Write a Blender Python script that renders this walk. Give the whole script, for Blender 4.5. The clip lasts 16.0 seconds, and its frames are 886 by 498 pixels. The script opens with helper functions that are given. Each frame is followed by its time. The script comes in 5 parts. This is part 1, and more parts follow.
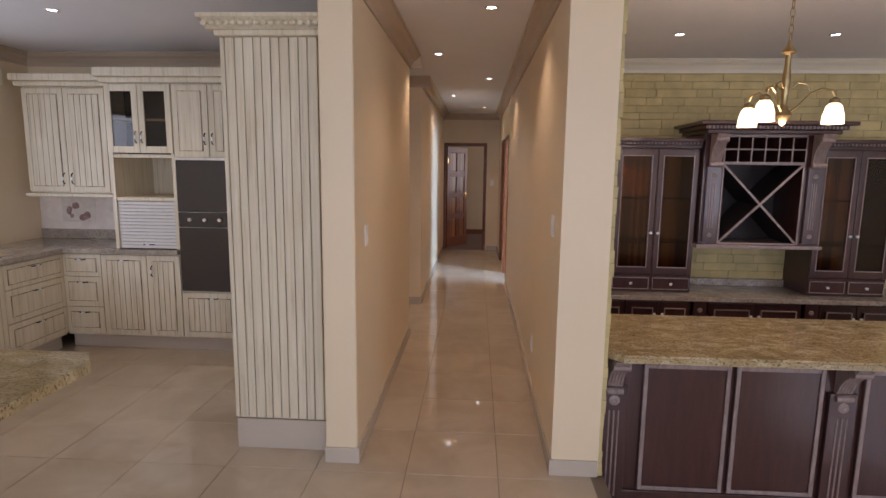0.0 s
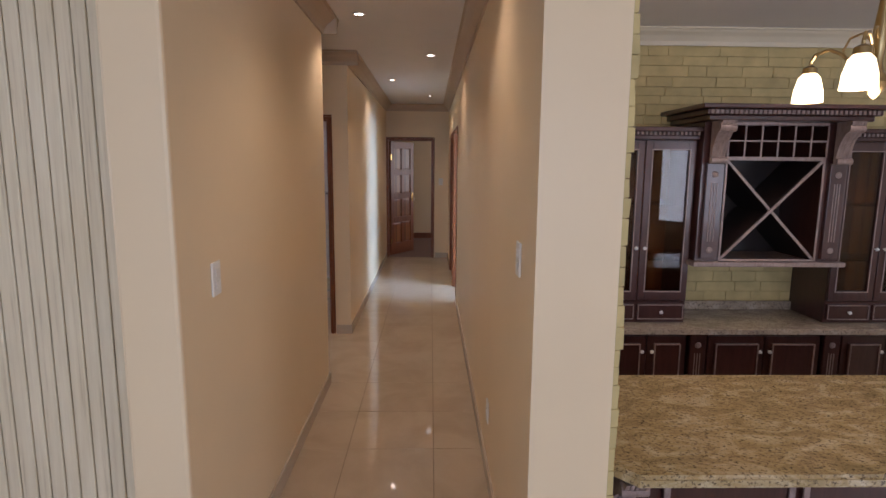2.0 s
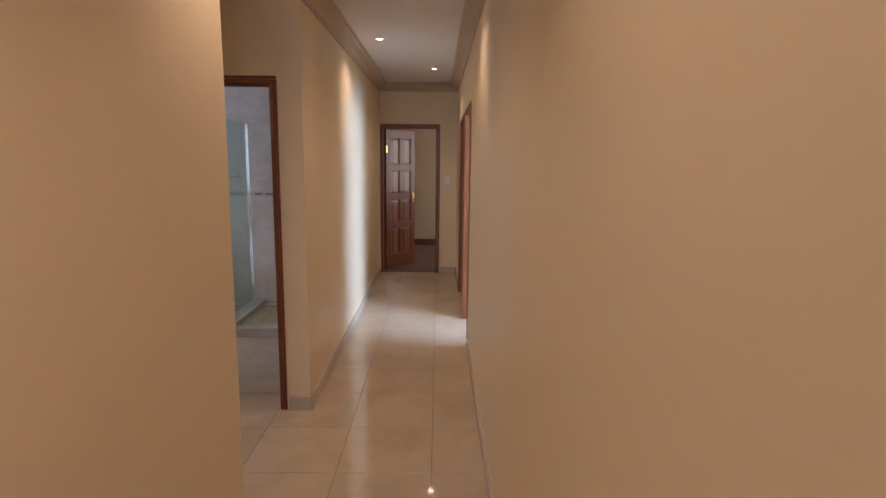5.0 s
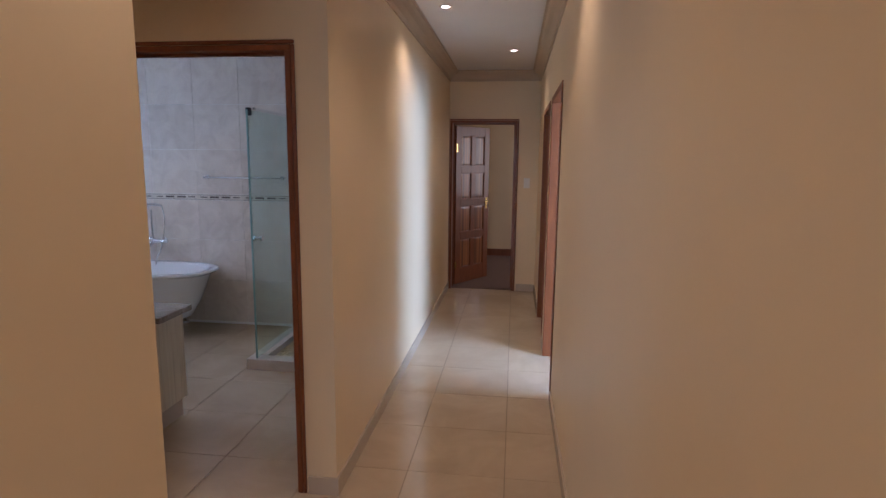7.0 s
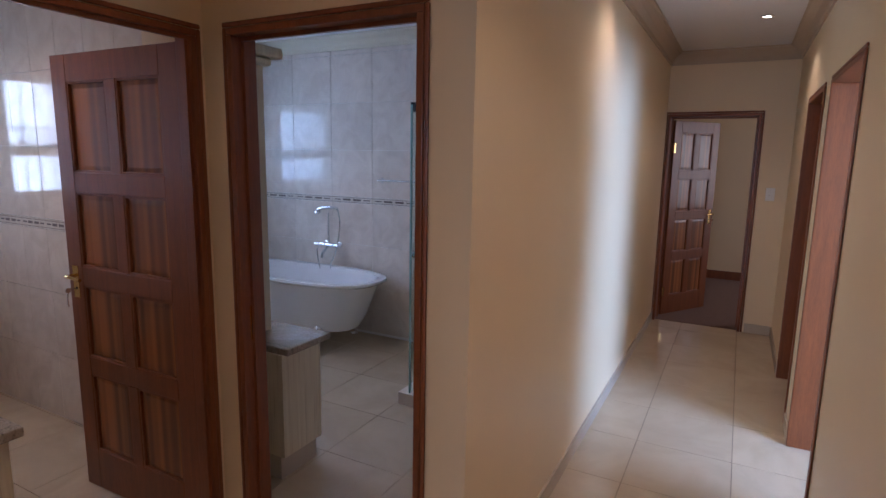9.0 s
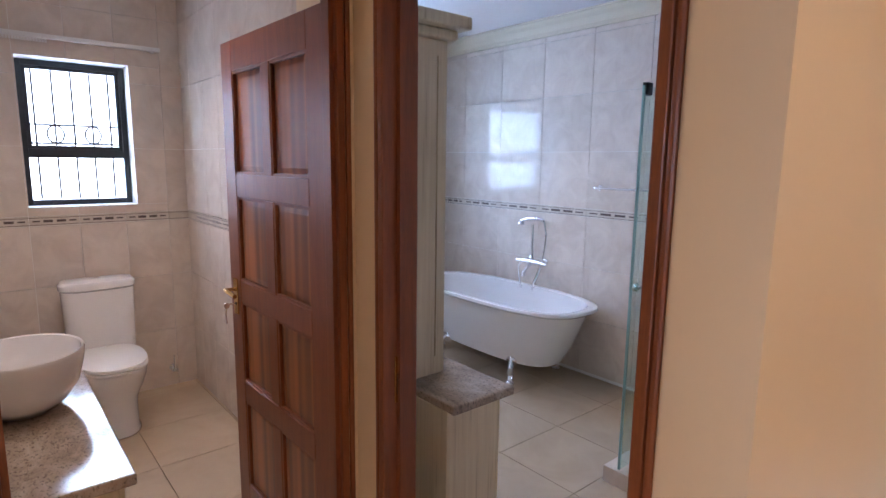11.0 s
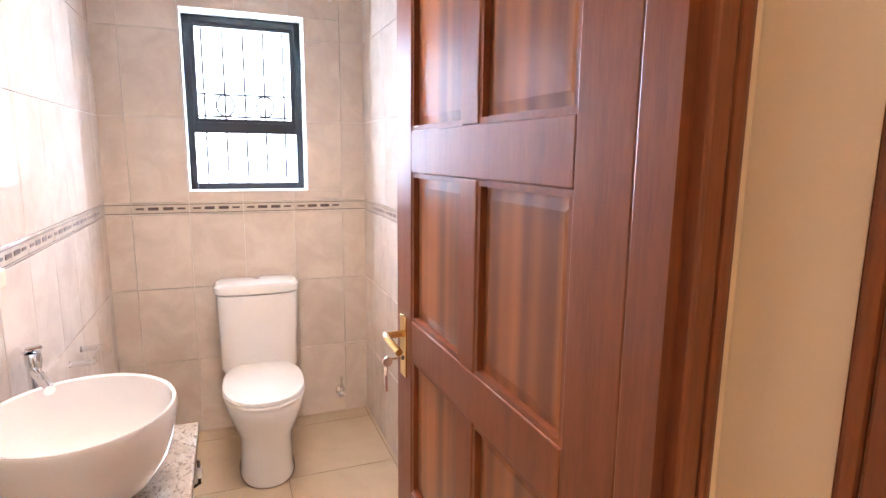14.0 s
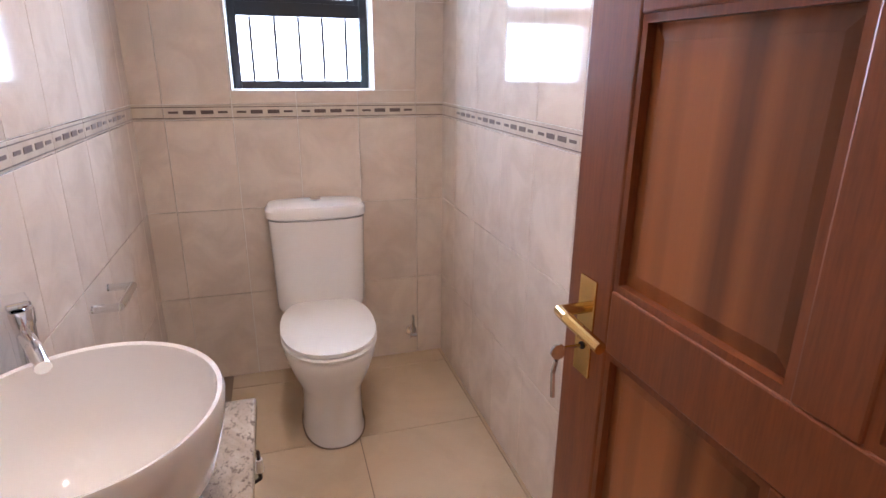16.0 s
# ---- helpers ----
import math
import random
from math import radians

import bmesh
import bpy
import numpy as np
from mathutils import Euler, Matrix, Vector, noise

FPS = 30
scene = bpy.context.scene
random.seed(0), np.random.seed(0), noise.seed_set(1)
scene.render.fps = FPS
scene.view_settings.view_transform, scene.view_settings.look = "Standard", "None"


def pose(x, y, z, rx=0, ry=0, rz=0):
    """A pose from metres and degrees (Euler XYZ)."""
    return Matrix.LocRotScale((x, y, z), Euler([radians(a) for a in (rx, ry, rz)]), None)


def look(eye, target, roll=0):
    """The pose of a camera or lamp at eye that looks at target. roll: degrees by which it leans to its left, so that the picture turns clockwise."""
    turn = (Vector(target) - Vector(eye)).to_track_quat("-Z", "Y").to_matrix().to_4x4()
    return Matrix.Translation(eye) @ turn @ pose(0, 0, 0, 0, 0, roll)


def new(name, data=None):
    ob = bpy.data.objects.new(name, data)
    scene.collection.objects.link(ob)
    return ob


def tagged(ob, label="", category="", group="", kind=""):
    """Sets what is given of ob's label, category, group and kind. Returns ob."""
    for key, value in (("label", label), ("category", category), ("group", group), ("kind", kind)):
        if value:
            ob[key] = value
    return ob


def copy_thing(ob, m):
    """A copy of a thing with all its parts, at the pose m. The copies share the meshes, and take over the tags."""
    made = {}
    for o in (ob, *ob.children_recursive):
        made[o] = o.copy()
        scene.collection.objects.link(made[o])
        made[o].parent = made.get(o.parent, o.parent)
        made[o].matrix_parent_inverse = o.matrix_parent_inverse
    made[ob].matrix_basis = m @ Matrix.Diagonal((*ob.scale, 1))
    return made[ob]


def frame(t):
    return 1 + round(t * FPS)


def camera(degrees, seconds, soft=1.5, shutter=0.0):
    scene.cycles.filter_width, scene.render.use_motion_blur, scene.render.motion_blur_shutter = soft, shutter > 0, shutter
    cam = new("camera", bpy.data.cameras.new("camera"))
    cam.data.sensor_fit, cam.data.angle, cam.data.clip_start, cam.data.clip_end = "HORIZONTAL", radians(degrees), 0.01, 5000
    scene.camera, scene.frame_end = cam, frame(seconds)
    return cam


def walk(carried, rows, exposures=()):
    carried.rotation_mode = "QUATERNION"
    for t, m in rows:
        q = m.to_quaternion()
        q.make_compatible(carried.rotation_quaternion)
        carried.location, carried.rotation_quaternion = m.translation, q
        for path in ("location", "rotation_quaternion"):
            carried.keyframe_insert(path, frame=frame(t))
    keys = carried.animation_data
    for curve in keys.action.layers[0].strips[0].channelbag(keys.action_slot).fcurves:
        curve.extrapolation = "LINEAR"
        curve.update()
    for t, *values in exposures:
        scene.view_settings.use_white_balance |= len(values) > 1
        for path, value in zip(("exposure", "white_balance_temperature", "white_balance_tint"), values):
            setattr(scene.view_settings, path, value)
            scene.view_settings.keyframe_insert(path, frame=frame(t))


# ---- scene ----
cam = camera(76.9, 16.0)
# seconds, eye, target, roll
PATH = [
    (0, (0.059, 0.332, 1.654), (-0.056, 2.307, 1.359), 0.7),
    (0.5, (0.088, 0.622, 1.667), (0.047, 2.6, 1.373), 0.7),
    (1, (0.142, 0.959, 1.663), (0.173, 2.936, 1.364), 0.5),
    (1.5, (0.192, 1.279, 1.659), (0.235, 3.256, 1.359), 0.6),
    (2, (0.182, 1.567, 1.657), (0.228, 3.543, 1.354), 0.5),
    (2.5, (0.186, 1.848, 1.646), (0.232, 3.824, 1.337), 0.4),
    (3, (0.227, 2.195, 1.648), (0.273, 4.17, 1.334), 0.5),
    (5.5, (0.228, 3.701, 1.601), (0.228, 5.676, 1.285), 0.7),
    (6, (0.184, 3.954, 1.591), (0.155, 5.929, 1.278), 0.8),
    (6.5, (0.18, 4.235, 1.59), (0.087, 6.208, 1.276), 0.8),
    (7, (0.213, 4.488, 1.586), (-0.034, 6.448, 1.277), 0.6),
    (7.5, (0.174, 4.733, 1.595), (-0.208, 6.671, 1.281), 0.6),
    (8, (0.17, 4.993, 1.622), (-0.36, 6.894, 1.299), 0.8),
    (8.5, (0.152, 5.214, 1.636), (-0.59, 7.043, 1.314), 0.8),
    (9, (0.109, 5.372, 1.631), (-0.811, 7.117, 1.305), 1.0),
    (9.5, (0.03, 5.531, 1.642), (-1.055, 7.178, 1.314), 0.9),
    (12, (-0.57, 6.287, 1.565), (-2.268, 7.302, 1.27), 0.8),
    (12.5, (-0.738, 6.376, 1.555), (-2.496, 7.285, 1.267), 0.8),
    (13, (-0.944, 6.405, 1.516), (-2.752, 7.212, 1.233), 0.8),
    (13.5, (-1.149, 6.404, 1.506), (-2.98, 7.153, 1.21), 0.7),
    (14, (-1.333, 6.435, 1.486), (-3.173, 7.143, 1.152), 0.6),
    (14.5, (-1.561, 6.475, 1.505), (-3.418, 7.114, 1.126), 0.7),
    (15, (-1.753, 6.485, 1.500), (-3.614, 7.053, 1.040), 0.7),
    (15.5, (-1.874, 6.444, 1.447), (-3.726, 7.001, 0.938), 0.4),
    (16, (-1.921, 6.401, 1.386), (-3.742, 6.95, 0.767), 0.5),
]
EXPOSURES = [(0, -0.1, 6000, 24), (1.5, -0.15, 5900, 23), (3, 0.05, 5750, 20), (5.5, 0.1, 6200, 25), (7, -0.1, 5750, 25), (9, -0.15, 5450, 26), (9.7, 0.05, 5500, 26), (12, 1.35, 5750, 24), (14, 2.0, 5900, 23), (15, 1.7, 5800, 23), (16, 1.15, 5750, 25)]
walk(cam, [(t, look(eye, target, roll)) for t, eye, target, roll in PATH], EXPOSURES)

# ---- world, daylight and lamps ----
world = bpy.data.worlds.new("world")
scene.world = world
world.use_nodes = True
wn = world.node_tree
sky = wn.nodes.new("ShaderNodeTexSky")
sky.sky_type, sky.sun_disc, sky.sun_elevation, sky.sun_rotation = "NISHITA", False, radians(48), radians(60)
wn.nodes["Background"].inputs["Strength"].default_value = 0.12
wn.links.new(sky.outputs["Color"], wn.nodes["Background"].inputs["Color"])


def lamp(name, kind, m, energy, color=(1, 1, 1), size=0.1, size_y=None, spot=None, spread=180):
    data = bpy.data.lights.new(name, kind)
    data.energy, data.color = energy, color
    if kind == "AREA":
        data.shape, data.size, data.size_y, data.spread = "RECTANGLE", size, size_y or size, radians(spread)
    elif kind == "SUN":
        data.angle = radians(0.53)
    else:
        data.shadow_soft_size = size
    if spot:
        data.spot_size, data.spot_blend = radians(spot), 0.7
    ob = new(name, data)
    ob.matrix_world = m
    return ob


sun = lamp("sun", "SUN", look((6, -4, 9), (0, 0, 0)), 2.5, (1, 0.95, 0.87))
DAY = (0.80, 0.88, 1.0)
# daylight that enters by the window openings
lamp("daylight_living", "AREA", look((0.0, -3.85, 1.5), (0, 0, 1.3)), 160, (0.77, 0.88, 1.0), 6.0, 2.1)
lamp("daylight_kitchen", "AREA", look((-4.22, 3.4, 1.65), (0, 3.6, 1.2)), 17, DAY, 1.5, 1.1)
lamp("daylight_wc", "AREA", look((-4.76, 6.545, 1.74), (-2, 6.545, 1.2)), 19, (0.62, 0.81, 1.0), 0.62, 0.92)
lamp("daylight_bath", "AREA", look((-4.76, 8.35, 1.74), (-2, 8.6, 1.2)), 47, (0.48, 0.70, 1.0), 1.15, 0.95)
lamp("daylight_side_room", "AREA", look((3.62, 7.22, 1.55), (0, 8.6, 1.2)), 340, (0.44, 0.68, 1.0), 1.7, 1.3)
lamp("daylight_bedroom", "AREA", look((2.9, 13.2, 1.6), (0, 13.0, 1.2)), 18, (1.0, 0.95, 0.86), 1.4, 1.3)
lamp("daylight_living_east", "AREA", look((6.12, -2.0, 1.25), (-0.6, 3.0, 1.2)), 80, (0.90, 0.95, 1.0), 2.7, 1.6)
lamp("daylight_bar", "AREA", look((5.9, 4.4, 1.5), (2, 4.4, 1.0)), 14, (0.9, 0.95, 1.0), 1.8, 1.6)
WARM = (1.0, 0.78, 0.54)


# ---- materials ----
def nodes_of(name):
    m = bpy.data.materials.new(name)
    m.use_nodes = True
    return m, m.node_tree, m.node_tree.nodes["Principled BSDF"]


def coords(nt, scale=(1, 1, 1), space="Object"):
    tc, mp = nt.nodes.new("ShaderNodeTexCoord"), nt.nodes.new("ShaderNodeMapping")
    mp.inputs["Scale"].default_value = scale
    nt.links.new(tc.outputs[space], mp.inputs["Vector"])
    return mp.outputs["Vector"]


def noise_of(nt, vec, scale, detail=4.0, rough=0.55, distort=0.0):
    n = nt.nodes.new("ShaderNodeTexNoise")
    for key, v in (("Scale", scale), ("Detail", detail), ("Roughness", rough), ("Distortion", distort)):
        n.inputs[key].default_value = v
    nt.links.new(vec, n.inputs["Vector"])
    return n.outputs["Fac"]


def ramp_of(nt, fac, stops):
    r = nt.nodes.new("ShaderNodeValToRGB")
    el = r.color_ramp.elements
    while len(el) < len(stops):
        el.new(0.5)
    for e, (p, c) in zip(el, stops):
        e.position, e.color = p, (*c, 1)
    nt.links.new(fac, r.inputs["Fac"])
    return r.outputs["Color"]


def mix_of(nt, fac, a, b, mode="MIX"):
    x = nt.nodes.new("ShaderNodeMix")
    x.data_type, x.blend_type = "RGBA", mode
    for sock, v in ((x.inputs[0], fac), (x.inputs[6], a), (x.inputs[7], b)):
        if isinstance(v, bpy.types.NodeSocket):
            nt.links.new(v, sock)
        elif isinstance(v, tuple):
            sock.default_value = (*v, 1)
        else:
            sock.default_value = v
    return x.outputs[2]


def bump_of(nt, bsdf, height, strength, dist=0.002):
    b = nt.nodes.new("ShaderNodeBump")
    b.inputs["Strength"].default_value, b.inputs["Distance"].default_value = strength, dist
    nt.links.new(height, b.inputs["Height"])
    nt.links.new(b.outputs["Normal"], bsdf.inputs["Normal"])


def jitter(nt, color, amount):
    info, mul = nt.nodes.new("ShaderNodeObjectInfo"), nt.nodes.new("ShaderNodeMapRange")
    mul.inputs["To Min"].default_value, mul.inputs["To Max"].default_value = 1 - amount, 1 + amount * 0.4
    nt.links.new(info.outputs["Random"], mul.inputs["Value"])
    return mix_of(nt, 1.0, color, mul.outputs["Result"], "MULTIPLY")


def plain(name, color, rough=0.5, metal=0.0, vary=0.08, scale=3.0, bump=0.05, bscale=120.0, coat=0.0, spread=0.0):
    m, nt, b = nodes_of(name)
    v = coords(nt)
    dark = tuple(c * (1 - vary) for c in color)
    light = tuple(min(1, c * (1 + vary * 0.6)) for c in color)
    col = ramp_of(nt, noise_of(nt, v, scale, 5), [(0.3, dark), (0.7, light)])
    if spread:
        col = jitter(nt, col, spread)
    nt.links.new(col, b.inputs["Base Color"])
    b.inputs["Roughness"].default_value, b.inputs["Metallic"].default_value = rough, metal
    b.inputs["Coat Weight"].default_value, b.inputs["Coat Roughness"].default_value = coat, 0.08
    if bump:
        bump_of(nt, b, noise_of(nt, v, bscale, 3), bump)
    return m


def wood(name, a, c, rough=0.35, grain=(14, 14, 1.2), coat=0.3, bands=0.0):
    m, nt, b = nodes_of(name)
    v = coords(nt, grain)
    n1 = noise_of(nt, v, 2.2, 6, 0.6, 0.6)
    n2 = noise_of(nt, coords(nt, tuple(g * 7 for g in grain)), 3.0, 3)
    col = ramp_of(nt, n1, [(0.28, a), (0.72, c)])
    col = mix_of(nt, 0.2, col, ramp_of(nt, n2, [(0.35, tuple(q * 0.55 for q in a)), (0.6, c)]))
    if bands:
        n3 = noise_of(nt, coords(nt, (14, 14, 0.05)), 1.0, 1)
        col = mix_of(nt, bands, col, ramp_of(nt, n3, [(0.42, tuple(q * 0.62 for q in a)), (0.58, tuple(min(1, q * 1.25) for q in c))]))
    nt.links.new(col, b.inputs["Base Color"])
    b.inputs["Roughness"].default_value, b.inputs["Coat Weight"].default_value, b.inputs["Coat Roughness"].default_value = rough, coat, 0.12
    bump_of(nt, b, n2, 0.12, 0.001)
    return m


def granite(name, base, dark, light, scale=1.0, rough=0.12):
    m, nt, b = nodes_of(name)
    v = coords(nt, (1, 1.6, 1))
    big = noise_of(nt, v, 6 * scale, 9, 0.72, 1.1)
    fine = noise_of(nt, v, 70 * scale, 4, 0.7)
    vor = nt.nodes.new("ShaderNodeTexVoronoi")
    vor.inputs["Scale"].default_value = 110 * scale
    nt.links.new(v, vor.inputs["Vector"])
    col = ramp_of(nt, big, [(0.3, tuple(q * 0.6 for q in base)), (0.5, base), (0.68, light)])
    col = mix_of(nt, ramp_of(nt, fine, [(0.53, (0, 0, 0)), (0.63, (0.9, 0.9, 0.9))]), col, dark)
    col = mix_of(nt, ramp_of(nt, vor.outputs["Distance"], [(0.0, (0.28, 0.28, 0.28)), (0.35, (0, 0, 0))]), col, light)
    nt.links.new(col, b.inputs["Base Color"])
    b.inputs["Roughness"].default_value = rough
    return m


def glazed(name, color, vein, rough=0.08, spread=0.03, scale=5.0, gloss=0.5):
    """Glazed ceramic or polished porcelain with soft clouds."""
    m, nt, b = nodes_of(name)
    v = coords(nt, (1, 1, 1), "Object")
    info, add = nt.nodes.new("ShaderNodeObjectInfo"), nt.nodes.new("ShaderNodeVectorMath")
    sc = nt.nodes.new("ShaderNodeVectorMath")
    sc.operation = "SCALE"
    nt.links.new(info.outputs["Location"], sc.inputs[0])
    sc.inputs["Scale"].default_value = 1.0
    nt.links.new(v, add.inputs[0])
    nt.links.new(sc.outputs[0], add.inputs[1])
    vv = add.outputs[0]
    col = ramp_of(nt, noise_of(nt, vv, scale, 6, 0.6, 0.8), [(0.35, vein), (0.62, color)])
    nt.links.new(jitter(nt, col, spread), b.inputs["Base Color"])
    b.inputs["Roughness"].default_value = rough
    b.inputs["Specular IOR Level"].default_value = gloss
    bump_of(nt, b, noise_of(nt, vv, 9, 2), 0.02, 0.001)
    return m


def limed(name, spread=0.0):
    """Cream limed paint with dark streaks rubbed into the grain."""
    m, nt, b = nodes_of(name)
    n1 = noise_of(nt, coords(nt, (30, 30, 1.0)), 2.0, 5, 0.6)
    n2 = noise_of(nt, coords(nt, (3, 3, 1)), 2.0, 4)
    col = ramp_of(nt, n1, [(0.30, (0.44, 0.34, 0.20)), (0.42, (0.66, 0.55, 0.37)), (0.7, (0.77, 0.67, 0.48))])
    col = mix_of(nt, 0.25, col, ramp_of(nt, n2, [(0.3, (0.55, 0.47, 0.33)), (0.7, (0.82, 0.77, 0.65))]))
    nt.links.new(col, b.inputs["Base Color"])
    b.inputs["Roughness"].default_value = 0.45
    bump_of(nt, b, n1, 0.15, 0.002)
    return m


def rubbed(name):
    """Groove paint: tan, worn to dark wood in long broken strokes."""
    m, nt, b = nodes_of(name)
    n = noise_of(nt, coords(nt, (16, 16, 1.6)), 2.0, 4, 0.6)
    col = ramp_of(nt, n, [(0.40, (0.50, 0.40, 0.25)), (0.52, (0.34, 0.25, 0.14)), (0.62, (0.11, 0.075, 0.045))])
    nt.links.new(col, b.inputs["Base Color"])
    b.inputs["Roughness"].default_value = 0.6
    return m


def glass(name, tint=(1, 1, 1), rough=0.0, mixin=0.12):
    """Thin clear pane: mostly see-through with a true glossy face."""
    m, nt, b = nodes_of(name)
    out = nt.nodes["Material Output"]
    tr, gl, mx = nt.nodes.new("ShaderNodeBsdfTransparent"), nt.nodes.new("ShaderNodeBsdfGlossy"), nt.nodes.new("ShaderNodeMixShader")
    lw, pw = nt.nodes.new("ShaderNodeLayerWeight"), nt.nodes.new("ShaderNodeMath")
    pw.operation = "POWER"
    pw.inputs[1].default_value = 4.0
    ad = nt.nodes.new("ShaderNodeMath")
    ad.operation = "MULTIPLY_ADD"
    ad.inputs[1].default_value, ad.inputs[2].default_value = 0.55, 0.04
    lw.inputs["Blend"].default_value = 0.5
    nt.links.new(lw.outputs["Facing"], pw.inputs[0])
    nt.links.new(pw.outputs[0], ad.inputs[0])
    tr.inputs["Color"].default_value = (*tint, 1)
    gl.inputs["Roughness"].default_value = rough
    nt.links.new(ad.outputs[0], mx.inputs["Fac"])
    nt.links.new(tr.outputs["BSDF"], mx.inputs[1])
    nt.links.new(gl.outputs["BSDF"], mx.inputs[2])
    nt.links.new(mx.outputs["Shader"], out.inputs["Surface"])
    return m


def glow(name, color, strength):
    m, nt, b = nodes_of(name)
    b.inputs["Base Color"].default_value = (*color, 1)
    b.inputs["Emission Color"].default_value = (*color, 1)
    b.inputs["Emission Strength"].default_value = strength
    return m


PAINT = plain("cream_wall_paint", (0.80, 0.64, 0.42), 0.42, vary=0.03, scale=1.5, bump=0.10, bscale=60)
PAINT_WHITE = plain("pale_pillar_paint", (0.80, 0.76, 0.68), 0.45, vary=0.03, bump=0.1, bscale=60)
CEIL = plain("ceiling_paint", (0.78, 0.75, 0.73), 0.7, vary=0.02, bump=0.05)
CORN = plain("cornice_paint", (0.52, 0.40, 0.28), 0.5, vary=0.05, bump=0.03)
CORN_PALE = plain("pale_cornice_paint", (0.74, 0.66, 0.50), 0.5, vary=0.04, bump=0.03)
SKIRT = plain("skirting_tile", (0.55, 0.46, 0.36), 0.2, vary=0.06, bump=0.02)
GROUT = plain("floor_grout", (0.22, 0.16, 0.11), 0.8, vary=0.1, bump=0.2)
TILE = glazed("polished_floor_tile", (0.58, 0.46, 0.32), (0.51, 0.40, 0.275), 0.045, 0.05, 2.5, 0.7)
WALLTILE = glazed("marbled_wall_tile", (0.80, 0.70, 0.60), (0.70, 0.595, 0.50), 0.08, 0.05, 6, 0.3)
TILEGROUT = plain("pale_grout", (0.88, 0.85, 0.80), 0.7, vary=0.05, bump=0.1)
LISTEL = glazed("border_tile", (0.74, 0.66, 0.55), (0.64, 0.55, 0.45), 0.1, 0.03, 9)
MOTIF = plain("border_motif", (0.13, 0.09, 0.075), 0.3, vary=0.25, scale=40, bump=0)
DOORWOOD = wood("red_stained_wood", (0.158, 0.042, 0.013), (0.262, 0.077, 0.021), 0.42, (14, 14, 1.2), 0.15)
PANELWOOD = wood("door_panel_wood", (0.20, 0.061, 0.018), (0.35, 0.126, 0.038), 0.32, (10, 10, 0.8), 0.15, 0.75)
MAHOG = wood("mahogany_cabinet", (0.040, 0.013, 0.011), (0.075, 0.026, 0.020), 0.3, (12, 12, 1.2), 0.4)
MAHOG_EDGE = wood("silvered_mahogany_edge", (0.20, 0.13, 0.115), (0.38, 0.29, 0.26), 0.4, (20, 20, 6), 0.1)
LIMED = limed("limed_cream_paint")
LIMEDARK = rubbed("rubbed_dark_groove")
GRANITE = granite("gold_granite", (0.42, 0.31, 0.15), (0.07, 0.05, 0.035), (0.62, 0.52, 0.34))
GREYGRANITE = granite("grey_brown_granite", (0.38, 0.31, 0.24), (0.15, 0.115, 0.09), (0.50, 0.43, 0.35))
STONE = plain("split_sandstone", (0.58, 0.46, 0.21), 0.8, vary=0.2, scale=6, bump=0.5, bscale=45, spread=0.10)
CHROME = plain("chrome", (0.85, 0.86, 0.88), 0.08, 1.0, vary=0.02, bump=0)
BRASS = plain("polished_brass", (0.78, 0.55, 0.22), 0.18, 1.0, vary=0.06, bump=0)
ANTIQUE = plain("antique_brass", (0.42, 0.31, 0.15), 0.3, 1.0, vary=0.2, scale=20, bump=0)
CERAMIC = plain("white_ceramic", (0.86, 0.84, 0.82), 0.06, vary=0.01, bump=0, coat=0.5)
PLASTIC = plain("white_plastic", (0.84, 0.82, 0.78), 0.3, vary=0.02, bump=0)
BLACKMETAL = plain("black_window_steel", (0.018, 0.02, 0.024), 0.4, vary=0.1, bump=0.03)
BLACKGLASS = plain("black_oven_glass", (0.035, 0.026, 0.022), 0.06, vary=0.05, bump=0, coat=0.5)
# near-black that stands in for the shade inside cabinets and small holes
HOLLOW_SHADE = plain("painted_hollow_shade", (0.02, 0.012, 0.011), 0.5, vary=0.2, bump=0)
CARPET = plain("brown_carpet", (0.20, 0.125, 0.10), 0.95, vary=0.15, scale=40, bump=0.6, bscale=300)
CLEAR = glass("clear_glass", (0.98, 1.0, 0.99))
GREENGLASS = glass("shower_glass", (0.86, 0.95, 0.93))
DUSKGLASS = glass("cabinet_glass", (0.70, 0.66, 0.62))
MIRROR = plain("mirror_silver", (0.9, 0.9, 0.9), 0.01, 1.0, vary=0, bump=0)
BULB = glow("downlight_bulb", (1.0, 0.93, 0.80), 14)
SHADE = glow("lit_frosted_shade", (1.0, 0.80, 0.48), 3.2)
DARKHANDLE = plain("dark_iron_handle", (0.03, 0.022, 0.018), 0.4, 0.6, vary=0.1, bump=0)
GRASS = plain("garden_green", (0.07, 0.12, 0.035), 0.9, vary=0.4, scale=2, bump=0.4, bscale=30)
MOSAIC = plain("pebble_mosaic", (0.60, 0.47, 0.26), 0.3, vary=0.3, scale=30, bump=0.2, spread=0.35)
BACKDROP = glow("bright_sky_backdrop", (0.93, 0.97, 1.0), 3.0)
PLASTER = plain("outer_plaster", (0.7, 0.66, 0.58), 0.8, bump=0.2)
ROLLER = plain("tambour_slat_paint", (0.70, 0.66, 0.60), 0.4, vary=0.05, bump=0)


